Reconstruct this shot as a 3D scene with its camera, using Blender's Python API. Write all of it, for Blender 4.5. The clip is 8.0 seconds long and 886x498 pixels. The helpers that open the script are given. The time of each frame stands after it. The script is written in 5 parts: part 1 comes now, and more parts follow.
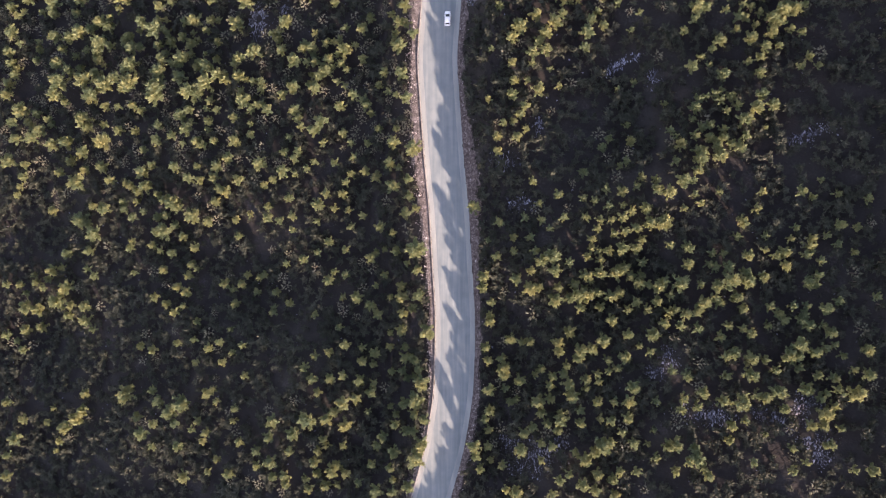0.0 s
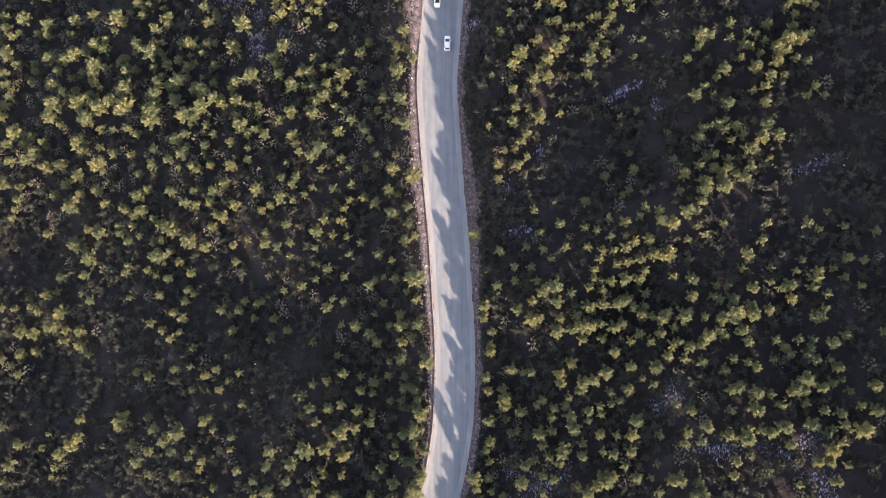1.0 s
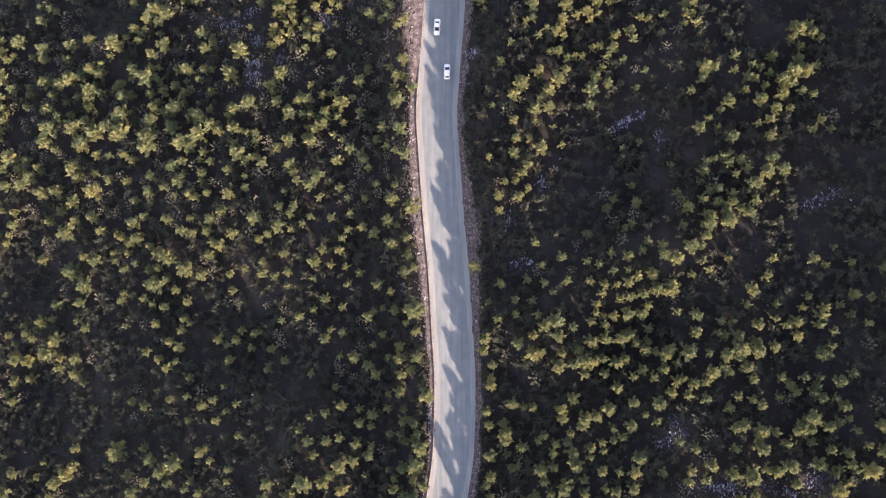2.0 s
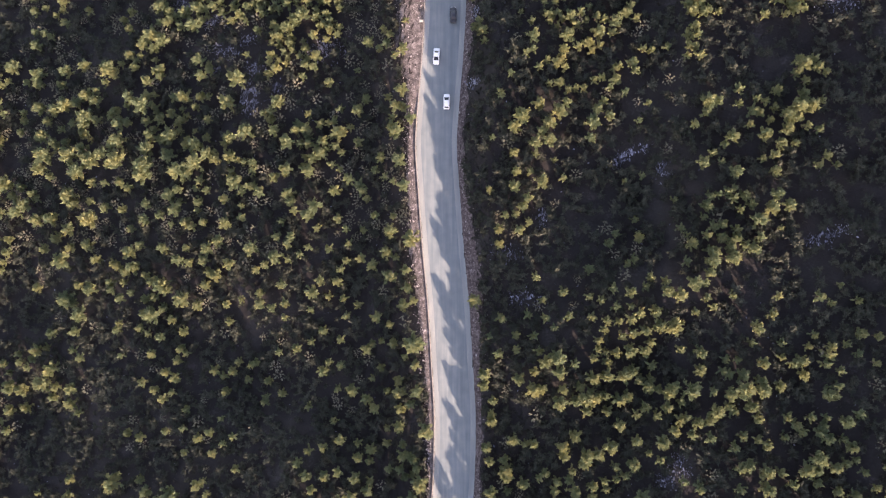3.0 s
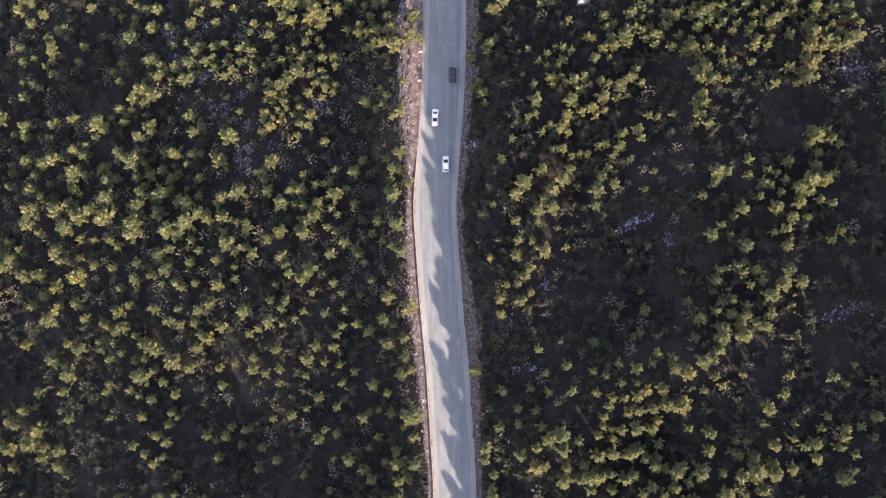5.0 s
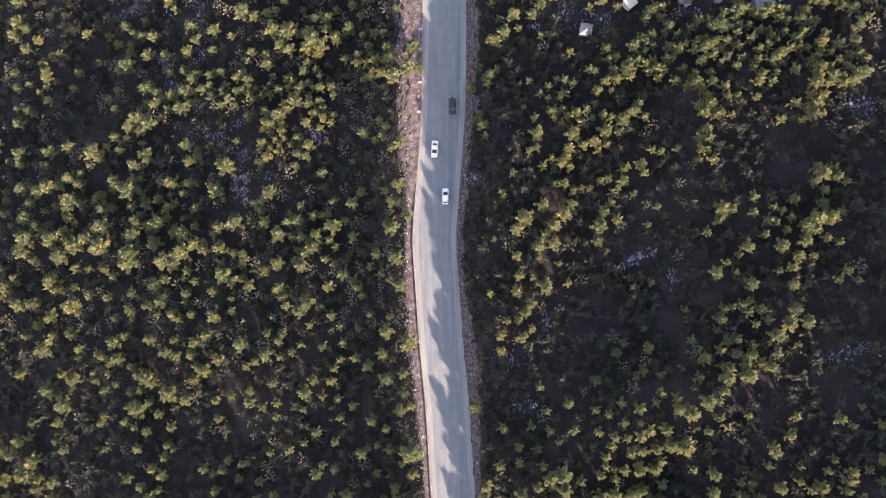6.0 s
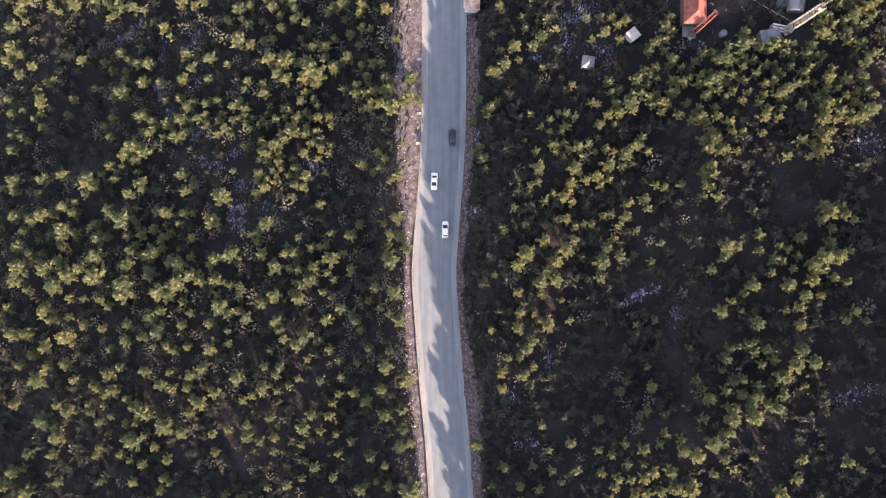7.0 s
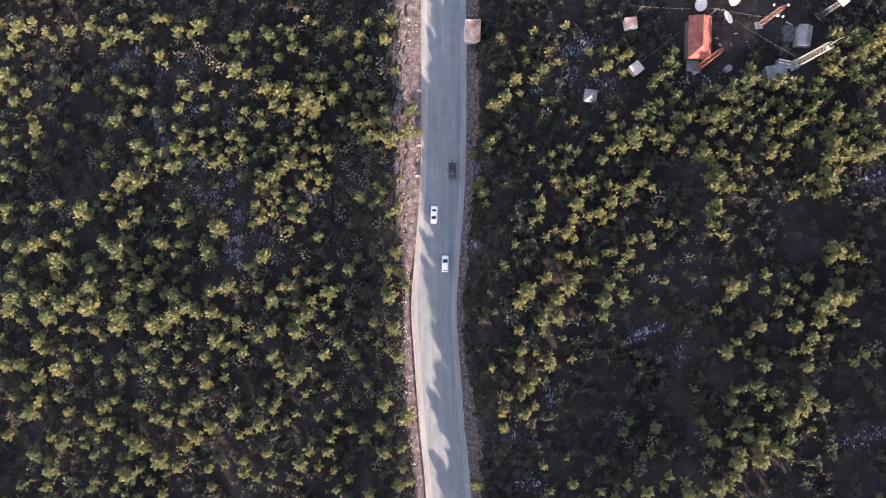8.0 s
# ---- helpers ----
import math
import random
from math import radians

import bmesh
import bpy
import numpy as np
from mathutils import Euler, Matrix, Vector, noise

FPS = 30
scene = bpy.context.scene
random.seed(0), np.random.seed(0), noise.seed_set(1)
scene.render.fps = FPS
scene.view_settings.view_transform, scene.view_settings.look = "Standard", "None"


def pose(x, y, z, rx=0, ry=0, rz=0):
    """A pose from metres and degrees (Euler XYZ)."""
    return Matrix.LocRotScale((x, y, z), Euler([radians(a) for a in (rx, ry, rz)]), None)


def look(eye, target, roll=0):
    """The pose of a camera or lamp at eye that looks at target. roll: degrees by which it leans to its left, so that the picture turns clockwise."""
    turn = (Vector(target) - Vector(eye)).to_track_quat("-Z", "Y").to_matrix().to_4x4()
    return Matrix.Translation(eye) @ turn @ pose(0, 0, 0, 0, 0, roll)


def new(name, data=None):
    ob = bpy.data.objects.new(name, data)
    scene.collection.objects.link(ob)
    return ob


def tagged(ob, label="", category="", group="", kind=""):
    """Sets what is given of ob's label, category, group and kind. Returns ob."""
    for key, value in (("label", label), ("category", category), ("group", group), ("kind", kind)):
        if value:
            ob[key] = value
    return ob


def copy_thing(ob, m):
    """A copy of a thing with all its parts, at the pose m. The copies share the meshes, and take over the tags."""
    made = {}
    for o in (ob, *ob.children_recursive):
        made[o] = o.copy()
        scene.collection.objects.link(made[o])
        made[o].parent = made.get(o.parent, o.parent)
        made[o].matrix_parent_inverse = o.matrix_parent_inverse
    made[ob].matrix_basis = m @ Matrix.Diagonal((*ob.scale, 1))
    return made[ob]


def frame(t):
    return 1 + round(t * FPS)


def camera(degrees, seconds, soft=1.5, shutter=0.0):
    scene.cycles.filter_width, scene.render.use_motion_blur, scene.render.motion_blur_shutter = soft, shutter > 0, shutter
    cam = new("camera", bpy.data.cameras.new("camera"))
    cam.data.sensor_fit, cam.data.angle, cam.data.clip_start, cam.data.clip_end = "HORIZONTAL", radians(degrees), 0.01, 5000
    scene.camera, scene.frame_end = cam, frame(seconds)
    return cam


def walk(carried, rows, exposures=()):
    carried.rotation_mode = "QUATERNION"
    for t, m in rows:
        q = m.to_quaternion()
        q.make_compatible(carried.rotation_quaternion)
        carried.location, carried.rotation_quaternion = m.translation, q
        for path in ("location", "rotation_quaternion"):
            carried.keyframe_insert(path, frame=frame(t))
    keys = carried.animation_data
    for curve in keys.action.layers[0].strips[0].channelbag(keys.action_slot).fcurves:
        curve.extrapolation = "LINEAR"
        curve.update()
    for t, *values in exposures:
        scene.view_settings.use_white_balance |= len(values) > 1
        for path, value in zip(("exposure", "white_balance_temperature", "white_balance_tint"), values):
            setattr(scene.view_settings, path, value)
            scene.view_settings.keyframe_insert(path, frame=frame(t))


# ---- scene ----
cam = camera(62.0, 8.0, soft=1.2)
METRES, EYE, TILT, LEAN, TURN = 72.0, 213.3, -90.0, 0.0, 0.0
ROWS = [
    (0.0, 0.0, 0.0, 0.0, 0.0, 0.0, -0.0),
    (0.5, 0.0002, 0.0212, 0.05, 0.0, 0.07, 0.0),
    (1.0, 0.0007, 0.0428, 0.1054, 0.0, 0.11, 0.02),
    (1.5, 0.0007, 0.064, 0.1607, -0.01, 0.2, 0.02),
    (3.0, 0.0036, 0.1282, 0.3403, 0.0, 0.36, 0.08),
    (3.5, 0.0039, 0.1498, 0.4007, 0.0, 0.41, 0.1),
    (4.0, 0.0039, 0.1707, 0.4602, -0.02, 0.48, 0.12),
    (4.5, 0.0041, 0.1916, 0.522, -0.04, 0.49, 0.15),
    (6.0, 0.0063, 0.2552, 0.6982, -0.05, 0.69, 0.17),
    (6.5, 0.0062, 0.2761, 0.7593, -0.06, 0.71, 0.2),
    (7.0, 0.0059, 0.297, 0.8198, -0.08, 0.72, 0.22),
    (7.5, 0.006, 0.3179, 0.88, -0.08, 0.76, 0.23),
    (8.0, 0.0063, 0.3389, 0.9406, -0.09, 0.78, 0.25),
]
walk(cam, [(t, pose(0, 0, EYE, TILT, LEAN, TURN) @ pose(METRES * x, METRES * y, METRES * z, 90 + pitch, roll, yaw)) for t, x, y, z, yaw, pitch, roll in ROWS],
     exposures=[(0.0, 2.17, 8100.0, 33.0), (8.0, 2.17, 8100.0, 33.0)])

# ---- light: a low, warm sun and a clear sky ----
SUN_EL = radians(16.7)
SUN = Vector((0.46 * math.cos(SUN_EL), -0.89 * math.cos(SUN_EL), math.sin(SUN_EL))).normalized()
world = bpy.data.worlds.new("world")
scene.world = world
world.use_nodes = True
sky = world.node_tree.nodes.new("ShaderNodeTexSky")
sky.sky_type, sky.sun_disc = "NISHITA", False
sky.sun_elevation, sky.sun_rotation = SUN_EL, math.atan2(SUN.x, SUN.y)
world.node_tree.links.new(sky.outputs[0], world.node_tree.nodes["Background"].inputs[0])
world.node_tree.nodes["Background"].inputs[1].default_value = 0.165
lamp = bpy.data.lights.new("sun", "SUN")
lamp.energy, lamp.angle, lamp.color = 4.9, radians(0.6), (1.0, 0.92, 0.79)
new("sun", lamp).matrix_world = look(SUN * 900, (0, 0, 0))


# ---- materials ----
def material(name, stops, scale=1.0, detail=6.0, rough=0.85, bump=0.0, bump_scale=8.0, island=0.0, piece=0.0, stretch=(1, 1, 1), second=None, through_light=0.0, metal=0.0):
    """stops: [(place, colour)] along a noise at that scale (per metre); second: (scale, amount) of a finer mottling."""
    m = bpy.data.materials.new(name)
    m.use_nodes = True
    n, link = m.node_tree.nodes, m.node_tree.links.new
    bsdf = n["Principled BSDF"]
    bsdf.inputs["Roughness"].default_value = rough
    bsdf.inputs["Metallic"].default_value = metal
    bsdf.inputs["Specular IOR Level"].default_value = 0.3
    geo = n.new("ShaderNodeNewGeometry")
    place = n.new("ShaderNodeMapping")
    place.inputs["Scale"].default_value = stretch
    link(geo.outputs["Position"], place.inputs["Vector"])
    broad = n.new("ShaderNodeTexNoise")
    broad.inputs["Scale"].default_value, broad.inputs["Detail"].default_value = scale, detail
    link(place.outputs[0], broad.inputs["Vector"])
    value = broad.outputs["Fac"]

    def blend(a, b, amount):
        s = n.new("ShaderNodeMath")
        s.operation = "SUBTRACT"
        link(b, s.inputs[0])
        s.inputs[1].default_value = 0.5
        k = n.new("ShaderNodeMath")
        k.operation = "MULTIPLY_ADD"
        link(s.outputs[0], k.inputs[0])
        k.inputs[1].default_value = amount
        link(a, k.inputs[2])
        return k.outputs[0]

    if second:
        fine = n.new("ShaderNodeTexNoise")
        fine.inputs["Scale"].default_value, fine.inputs["Detail"].default_value = second[0], 4.0
        link(geo.outputs["Position"], fine.inputs["Vector"])
        value = blend(value, fine.outputs["Fac"], second[1])
    if island:
        value = blend(value, geo.outputs["Random Per Island"], island)
    if piece:
        info = n.new("ShaderNodeObjectInfo")
        value = blend(value, info.outputs["Random"], piece)
    ramp = n.new("ShaderNodeValToRGB")
    while len(ramp.color_ramp.elements) < len(stops):
        ramp.color_ramp.elements.new(0.5)
    for e, (p, c) in zip(ramp.color_ramp.elements, stops):
        e.position, e.color = p, (*c, 1)
    link(value, ramp.inputs[0])
    link(ramp.outputs[0], bsdf.inputs["Base Color"])
    if bump:
        b, tex = n.new("ShaderNodeBump"), n.new("ShaderNodeTexNoise")
        tex.inputs["Scale"].default_value, tex.inputs["Detail"].default_value = bump_scale, 5.0
        link(geo.outputs["Position"], tex.inputs["Vector"])
        link(tex.outputs["Fac"], b.inputs["Height"])
        b.inputs["Strength"].default_value, b.inputs["Distance"].default_value = min(bump, 1.0), 0.1 * max(bump, 1.0)
        link(b.outputs[0], bsdf.inputs["Normal"])
    if through_light:
        leaf, mix = n.new("ShaderNodeBsdfTranslucent"), n.new("ShaderNodeMixShader")
        link(ramp.outputs[0], leaf.inputs["Color"])
        mix.inputs[0].default_value = through_light
        link(bsdf.outputs[0], mix.inputs[1])
        link(leaf.outputs[0], mix.inputs[2])
        link(mix.outputs[0], n["Material Output"].inputs["Surface"])
    return m


# darker than litter: the deep shade between the trees is put into it
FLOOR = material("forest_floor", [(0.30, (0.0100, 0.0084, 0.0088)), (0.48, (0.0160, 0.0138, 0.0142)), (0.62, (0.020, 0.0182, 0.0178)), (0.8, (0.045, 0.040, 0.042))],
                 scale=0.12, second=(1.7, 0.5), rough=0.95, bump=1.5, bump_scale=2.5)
ASPHALT = material("worn_asphalt", [(0.3, (0.116, 0.143, 0.157)), (0.5, (0.140, 0.166, 0.177)), (0.7, (0.172, 0.197, 0.205))],
                   scale=0.9, stretch=(1.0, 0.05, 1.0), second=(0.35, 0.6), rough=0.8, bump=0.2, bump_scale=30)
DUST = material("pale_dust", [(0.3, (0.160, 0.180, 0.188)), (0.5, (0.196, 0.214, 0.217)), (0.7, (0.250, 0.261, 0.254))],
                scale=0.5, stretch=(1.0, 0.15, 1.0), second=(2.5, 0.3), rough=0.9, bump=0.4, bump_scale=9)
EARTH = material("stony_earth", [(0.2, (0.022, 0.016, 0.017)), (0.42, (0.052, 0.039, 0.041)), (0.58, (0.090, 0.070, 0.072)), (0.8, (0.18, 0.158, 0.16))],
                 scale=1.1, second=(3.5, 1.1), rough=0.95, bump=2.0, bump_scale=4.0)
FILL_EARTH = material("pink_fill_earth", [(0.2, (0.036, 0.031, 0.032)), (0.42, (0.070, 0.060, 0.061)), (0.58, (0.116, 0.099, 0.098)), (0.8, (0.22, 0.195, 0.192))],
                      scale=0.6, second=(3.5, 1.0), rough=0.95, bump=1.5, bump_scale=4.0)
RUBBLE = material("rubble", [(0.15, (0.034, 0.027, 0.028)), (0.5, (0.092, 0.074, 0.074)), (0.85, (0.34, 0.305, 0.31))], scale=0.4, island=0.8, rough=0.9, bump=0.5, bump_scale=6)
LIMESTONE = material("limestone", [(0.2, (0.040, 0.042, 0.056)), (0.5, (0.105, 0.110, 0.148)), (0.85, (0.27, 0.280, 0.345))], scale=0.3, island=0.9, rough=0.9, bump=0.5, bump_scale=6)
KERB = material("kerb_concrete", [(0.3, (0.15, 0.132, 0.12)), (0.7, (0.27, 0.245, 0.225))], scale=1.5, second=(6, 0.4), rough=0.9, bump=0.3)
BARK = material("bark", [(0.3, (0.06, 0.045, 0.035)), (0.7, (0.16, 0.12, 0.095))], scale=2.0, second=(12, 0.5), rough=0.95, bump=0.6, bump_scale=14)
NEEDLE = material("pine_needles", [(0.1, (0.070, 0.104, 0.068)), (0.4, (0.130, 0.163, 0.090)), (0.65, (0.206, 0.212, 0.100)), (0.9, (0.284, 0.262, 0.112))],
                  scale=0.22, detail=3.0, second=(0.04, 0.55), island=0.22, rough=0.85, through_light=0.4)
# dark twin of NEEDLE for pines in shade; the shade is put into the colour
SHADE_TONED_PINE = material("shade_toned_needles", [(0.1, (0.015, 0.020, 0.014)), (0.5, (0.028, 0.033, 0.0235)), (0.75, (0.048, 0.052, 0.037)), (0.95, (0.090, 0.092, 0.068))],
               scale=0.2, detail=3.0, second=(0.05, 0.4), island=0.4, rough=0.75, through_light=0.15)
DRY_OAK = material("dry_oak_leaves", [(0.1, (0.068, 0.072, 0.052)), (0.5, (0.125, 0.124, 0.090)), (0.85, (0.20, 0.192, 0.150))],
                   scale=0.2, detail=3.0, second=(0.05, 0.4), island=0.5, rough=0.85, through_light=0.25)
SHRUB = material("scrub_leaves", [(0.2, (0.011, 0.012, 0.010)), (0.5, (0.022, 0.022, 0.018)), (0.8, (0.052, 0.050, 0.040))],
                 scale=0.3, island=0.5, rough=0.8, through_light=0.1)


# ---- helpers of this scene ----
def part(name, bm, mat, parent=None, label=""):
    """Links a bmesh as one mesh object under a thing or a part."""
    me = bpy.data.meshes.new(name)
    bm.to_mesh(me)
    bm.free()
    me.materials.append(mat)
    ob = new(name, me)
    if parent:
        ob.parent = parent
    return tagged(ob, label)


def box(bm, x, y, z, sx, sy, sz, turn=0.0, bevel=0.0):
    """A box of that size with its centre at x, y and its foot at z, turned about z by degrees."""
    made = bmesh.ops.create_cube(bm, size=1.0, matrix=Matrix.Translation((x, y, z + sz / 2)) @ Matrix.Rotation(radians(turn), 4, "Z") @ Matrix.Diagonal((sx, sy, sz, 1)))
    if bevel:
        edges = list({e for v in made["verts"] for e in v.link_edges})
        bmesh.ops.bevel(bm, geom=edges, offset=bevel, segments=2, affect="EDGES")
    return bm


def tube(bm, a, b, r0, r1=None, sides=6):
    """A tapered rod from a to b."""
    a, b = Vector(a), Vector(b)
    turn = (b - a).to_track_quat("Z", "Y").to_matrix().to_4x4()
    bmesh.ops.create_cone(bm, cap_ends=True, segments=sides, radius1=r0, radius2=r0 if r1 is None else r1, depth=(b - a).length,
                          matrix=Matrix.Translation((a + b) / 2) @ turn)
    return bm


def sheet(name, rows, mat):
    """One mesh from rows of points, joined row to row."""
    p = np.array(rows, float)
    h, w = p.shape[:2]
    i = np.arange(h * w).reshape(h, w)
    q = np.stack([i[:-1, :-1], i[:-1, 1:], i[1:, 1:], i[1:, :-1]], -1).reshape(-1, 4)
    return raw_mesh(name, p.reshape(-1, 3), q, mat)


def raw_mesh(name, verts, faces, mat, smooth=False):
    me = bpy.data.meshes.new(name)
    verts, faces = np.asarray(verts, np.float32), np.asarray(faces, np.int32)
    k = faces.shape[1]
    me.vertices.add(len(verts))
    me.vertices.foreach_set("co", verts.ravel())
    me.loops.add(faces.size)
    me.loops.foreach_set("vertex_index", faces.ravel())
    me.polygons.add(len(faces))
    me.polygons.foreach_set("loop_start", np.arange(0, faces.size, k, dtype=np.int32))
    me.update(calc_edges=True)
    if smooth:
        me.polygons.foreach_set("use_smooth", np.ones(len(faces), bool))
    me.materials.append(mat)
    return new(name, me)


# ---- the lie of the land ----
ROAD_Y = [-900, -300, -150, -100, -67.7, -54.7, -38.4, -22.2, -6, 10.2, 26.5, 42.7, 55, 65, 79.7, 94.4, 109, 124, 160, 300, 900]
ROAD_X = [-40, -40, -26, -12.0, -2.3, 0.9, 3.1, 3.5, 2.7, 1.75, 0.25, -0.9, -1.6, -1.0, 0.2, 1.0, 1.15, 1.2, 1.0, -4, -4]
HILL_X = [-3000, -900, -400, -145, -125, -105, -80, -50, -27, -8, 0, 8, 28, 48, 65, 86, 120, 250, 700, 3000]
HILL_Z = [-150, -140, -95, -47, -40, -33, -25, -14.5, -9.5, -3.2, 0.3, 2.7, 10.5, 15.2, 22.5, 27.5, 36, 48, 80, 110]
HALF = 5.45


def smooth_knots(xs, ys):
    """A monotone-ish cubic through the knots, as a function on arrays."""
    xs, ys = np.array(xs, float), np.array(ys, float)
    d = np.diff(ys) / np.diff(xs)
    m = np.concatenate([[d[0]], np.where(d[:-1] * d[1:] > 0, 2 * d[:-1] * d[1:] / (d[:-1] + d[1:] + 1e-12), 0), [d[-1]]])

    def f(x):
        x = np.clip(np.asarray(x, float), xs[0], xs[-1])
        i = np.clip(np.searchsorted(xs, x) - 1, 0, len(xs) - 2)
        w = xs[i + 1] - xs[i]
        t = (x - xs[i]) / w
        return (ys[i] * (2 * t ** 3 - 3 * t ** 2 + 1) + m[i] * w * (t ** 3 - 2 * t ** 2 + t)
                + ys[i + 1] * (3 * t ** 2 - 2 * t ** 3) + m[i + 1] * w * (t ** 3 - t ** 2))
    return f


WEST_Y = [-900, -70, -40, 0, 30, 60, 70, 82, 100, 130, 160, 900]
WEST_V = [2.0, 1.2, 1.3, 2.3, 3.4, 2.6, 3.4, 7.2, 7.8, 8.0, 5, 3]
EAST_Y = [-900, -70, -20, 5, 22, 35, 60, 80, 105, 130, 160, 900]
EAST_V = [1.6, 2.2, 1.7, 3.0, 4.2, 2.6, 2.0, 2.2, 3.6, 3.6, 3, 2]
west_w = smooth_knots(WEST_Y, WEST_V)
east_w = smooth_knots(EAST_Y, EAST_V)
road_x = smooth_knots(ROAD_Y, ROAD_X)
hill_z = smooth_knots(HILL_X, HILL_Z)


def swell(x, y):
    """Hummocks of the hillside."""
    return (0.5 * np.sin(x * 0.11 + 1.3 * np.sin(y * 0.045)) * np.sin(y * 0.083 + 0.6 * np.sin(x * 0.06) + 1.0)
            + 0.22 * np.sin(x * 0.31 + y * 0.17) * np.sin(y * 0.37 - x * 0.12))


def land(x, y):
    """The ground's height."""
    x, y = np.asarray(x, float), np.asarray(y, float)
    s = x - road_x(y)
    away = np.clip((np.abs(s) - HALF - 1.0) / 6.0, 0, 1)
    h = hill_z(x - road_x(y) * np.exp(-(s / 45) ** 2)) + swell(x, y) * away
    # the knoll at (145, -36) lies out of view, added to shade the east edge
    for x0, y0, a, c, lift in ((145, -36, 26, 45, 28), (-70, -5, 44, 24, -3.0), (-72, -30, 42, 14, 1.8), (45, 38, 17, 18, -2.2), (-138, 4, 16, 10, -3.0), (15, 62, 14, 52, 1.9), (15, -42, 14, 28, -2.5), (-112, -44, 36, 20, -2.6), (-106, 108, 12, 22, -3.5), (13, 36, 8, 24, 1.3),
                             (28, -4, 11, 10, 3.2), (44, 7, 11, 10, 2.4), (57, 17, 11, 10, 2.2),
                             (-58, -19, 16, 13, -3.4), (-136, -29, 19, 14, -3.4), (-36, -43, 12, 13, 3.0), (-90, -56, 15, 10, 2.4), (47, 13, 10, 10, 2.6), (-108, 82, 13, 12, 2.8), (13, 63, 9, 15, 1.7), (13, -78, 12, 20, -2.6), (14, 80, 8, 14, 1.2)):
        h = h + lift * np.exp(-((x - x0) / a) ** 2 - ((y - y0) / c) ** 2) * away
    berm = HALF + 0.3 + 0.8 * west_w(y)
    cut = HALF + 0.3 + 4.2 * np.exp(-((y - 125.5) / 3.6) ** 2)
    h = np.where(s < 0, np.maximum(h, -np.maximum(-s - berm, 0) * 0.6), np.minimum(h, np.maximum(s - cut, 0) * 1.05))
    return np.where(np.abs(s) < HALF + 0.3, -0.06, h)
# ---- end of the land ----


rng = np.random.default_rng(11)
xs = np.unique(np.round(np.concatenate([-np.geomspace(3000, 185, 22), np.arange(-185, -22, 1.4), np.arange(-22, 22, 0.45), np.arange(22, 150, 1.4), np.geomspace(150, 3000, 22)]), 3))
ys = np.unique(np.round(np.concatenate([-np.geomspace(3000, 140, 22), np.arange(-140, 170, 1.1), np.geomspace(170, 3000, 22)]), 3))
gx, gy = np.meshgrid(xs, ys)
gz = land(gx, gy) + rng.normal(0, 1, gx.shape) * np.clip((np.abs(gx - road_x(gy)) - HALF - 0.5) * 0.03, 0, 0.22)
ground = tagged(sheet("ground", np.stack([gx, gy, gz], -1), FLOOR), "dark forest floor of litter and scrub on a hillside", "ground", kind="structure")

# road: carriageway with a slight camber, and a dusty shoulder on each side
ry = np.concatenate([np.arange(-900, -140, 20.0), np.arange(-140, 170, 1.0), np.arange(170, 900, 20.0)])
rx = road_x(ry)


def strip(name, s_values, z_values, mat, edge=0.0):
    rows = []
    for i, (cx, cy) in enumerate(zip(rx, ry)):
        row = []
        for k, (s, z) in enumerate(zip(s_values, z_values)):
            wob = edge * rng.normal() if abs(s) > 5 else 0.0
            row.append((cx + s + wob, cy, z))
        rows.append(row)
    return sheet(name, rows, mat)


tagged(strip("road", [-4.2, -2.0, 0.0, 2.1, 4.3], [0.0, 0.03, 0.05, 0.03, 0.0], ASPHALT), "worn grey asphalt country road in low sun", "road", kind="structure")
tagged(strip("shoulder_west", [-5.55, -4.9, -4.2], [-0.03, -0.01, -0.004], DUST, 0.05), "pale dusty gravel road shoulder beside a kerb", "road shoulder", kind="structure")
tagged(strip("shoulder_east", [4.3, 4.9, 5.5, 5.95], [-0.004, -0.01, 0.02, 0.14], DUST, 0.09), "pale dusty gravel road shoulder below a stony bank", "road shoulder", kind="structure")

# kerb along the valley side of the road
rows = []
for cx, cy in zip(rx, ry):
    e = cx - HALF - 0.12
    top = 0.17 + 0.33 * min(max((70 - cy) / 8, 0), 1)
    rows.append([(e, cy, -0.1), (e, cy, top - 0.03), (e - 0.03, cy, top), (e - 0.27, cy, top), (e - 0.30, cy, top - 0.03), (e - 0.30, cy, -0.5)])
tagged(sheet("kerb", rows, KERB), "low weathered concrete kerb along the road edge", "kerb", kind="structure")


# stony verges: the fill on the valley side, the cut on the hill side
def verge(name, side, label, width, mat):
    rows = []
    for cx, cy in zip(rx, ry):
        w = width(cy) * (1 + 0.35 * noise.noise(Vector((cy * 0.13, side * 7.0, 0))))
        row = []
        for k in range(9):
            s = HALF + 0.3 + (1.12 * w * k / 8 if k else 0.0)
            if k == 8:
                s += rng.normal(0, 0.7)
            x = cx + side * s
            row.append((x, cy + (rng.normal(0, 0.4) if k > 5 else 0), float(land(x, cy)) + 0.1 + rng.normal(0, 0.03) - max(k - 5, 0) * 0.09 * (0.7 + noise.noise(Vector((x * 0.5, cy * 0.35, 5.0))) * 1.6 + rng.normal(0, 0.35)) - (0.35 if k == 8 else 0)))
        rows.append(row)
    return tagged(sheet(name, rows, mat), label, "verge", kind="structure")


verge("verge_west", -1, "pinkish stony earth bank falling away from the road", west_w, FILL_EARTH)
verge("verge_east", 1, "brown stony cut bank above the road", east_w, EARTH)


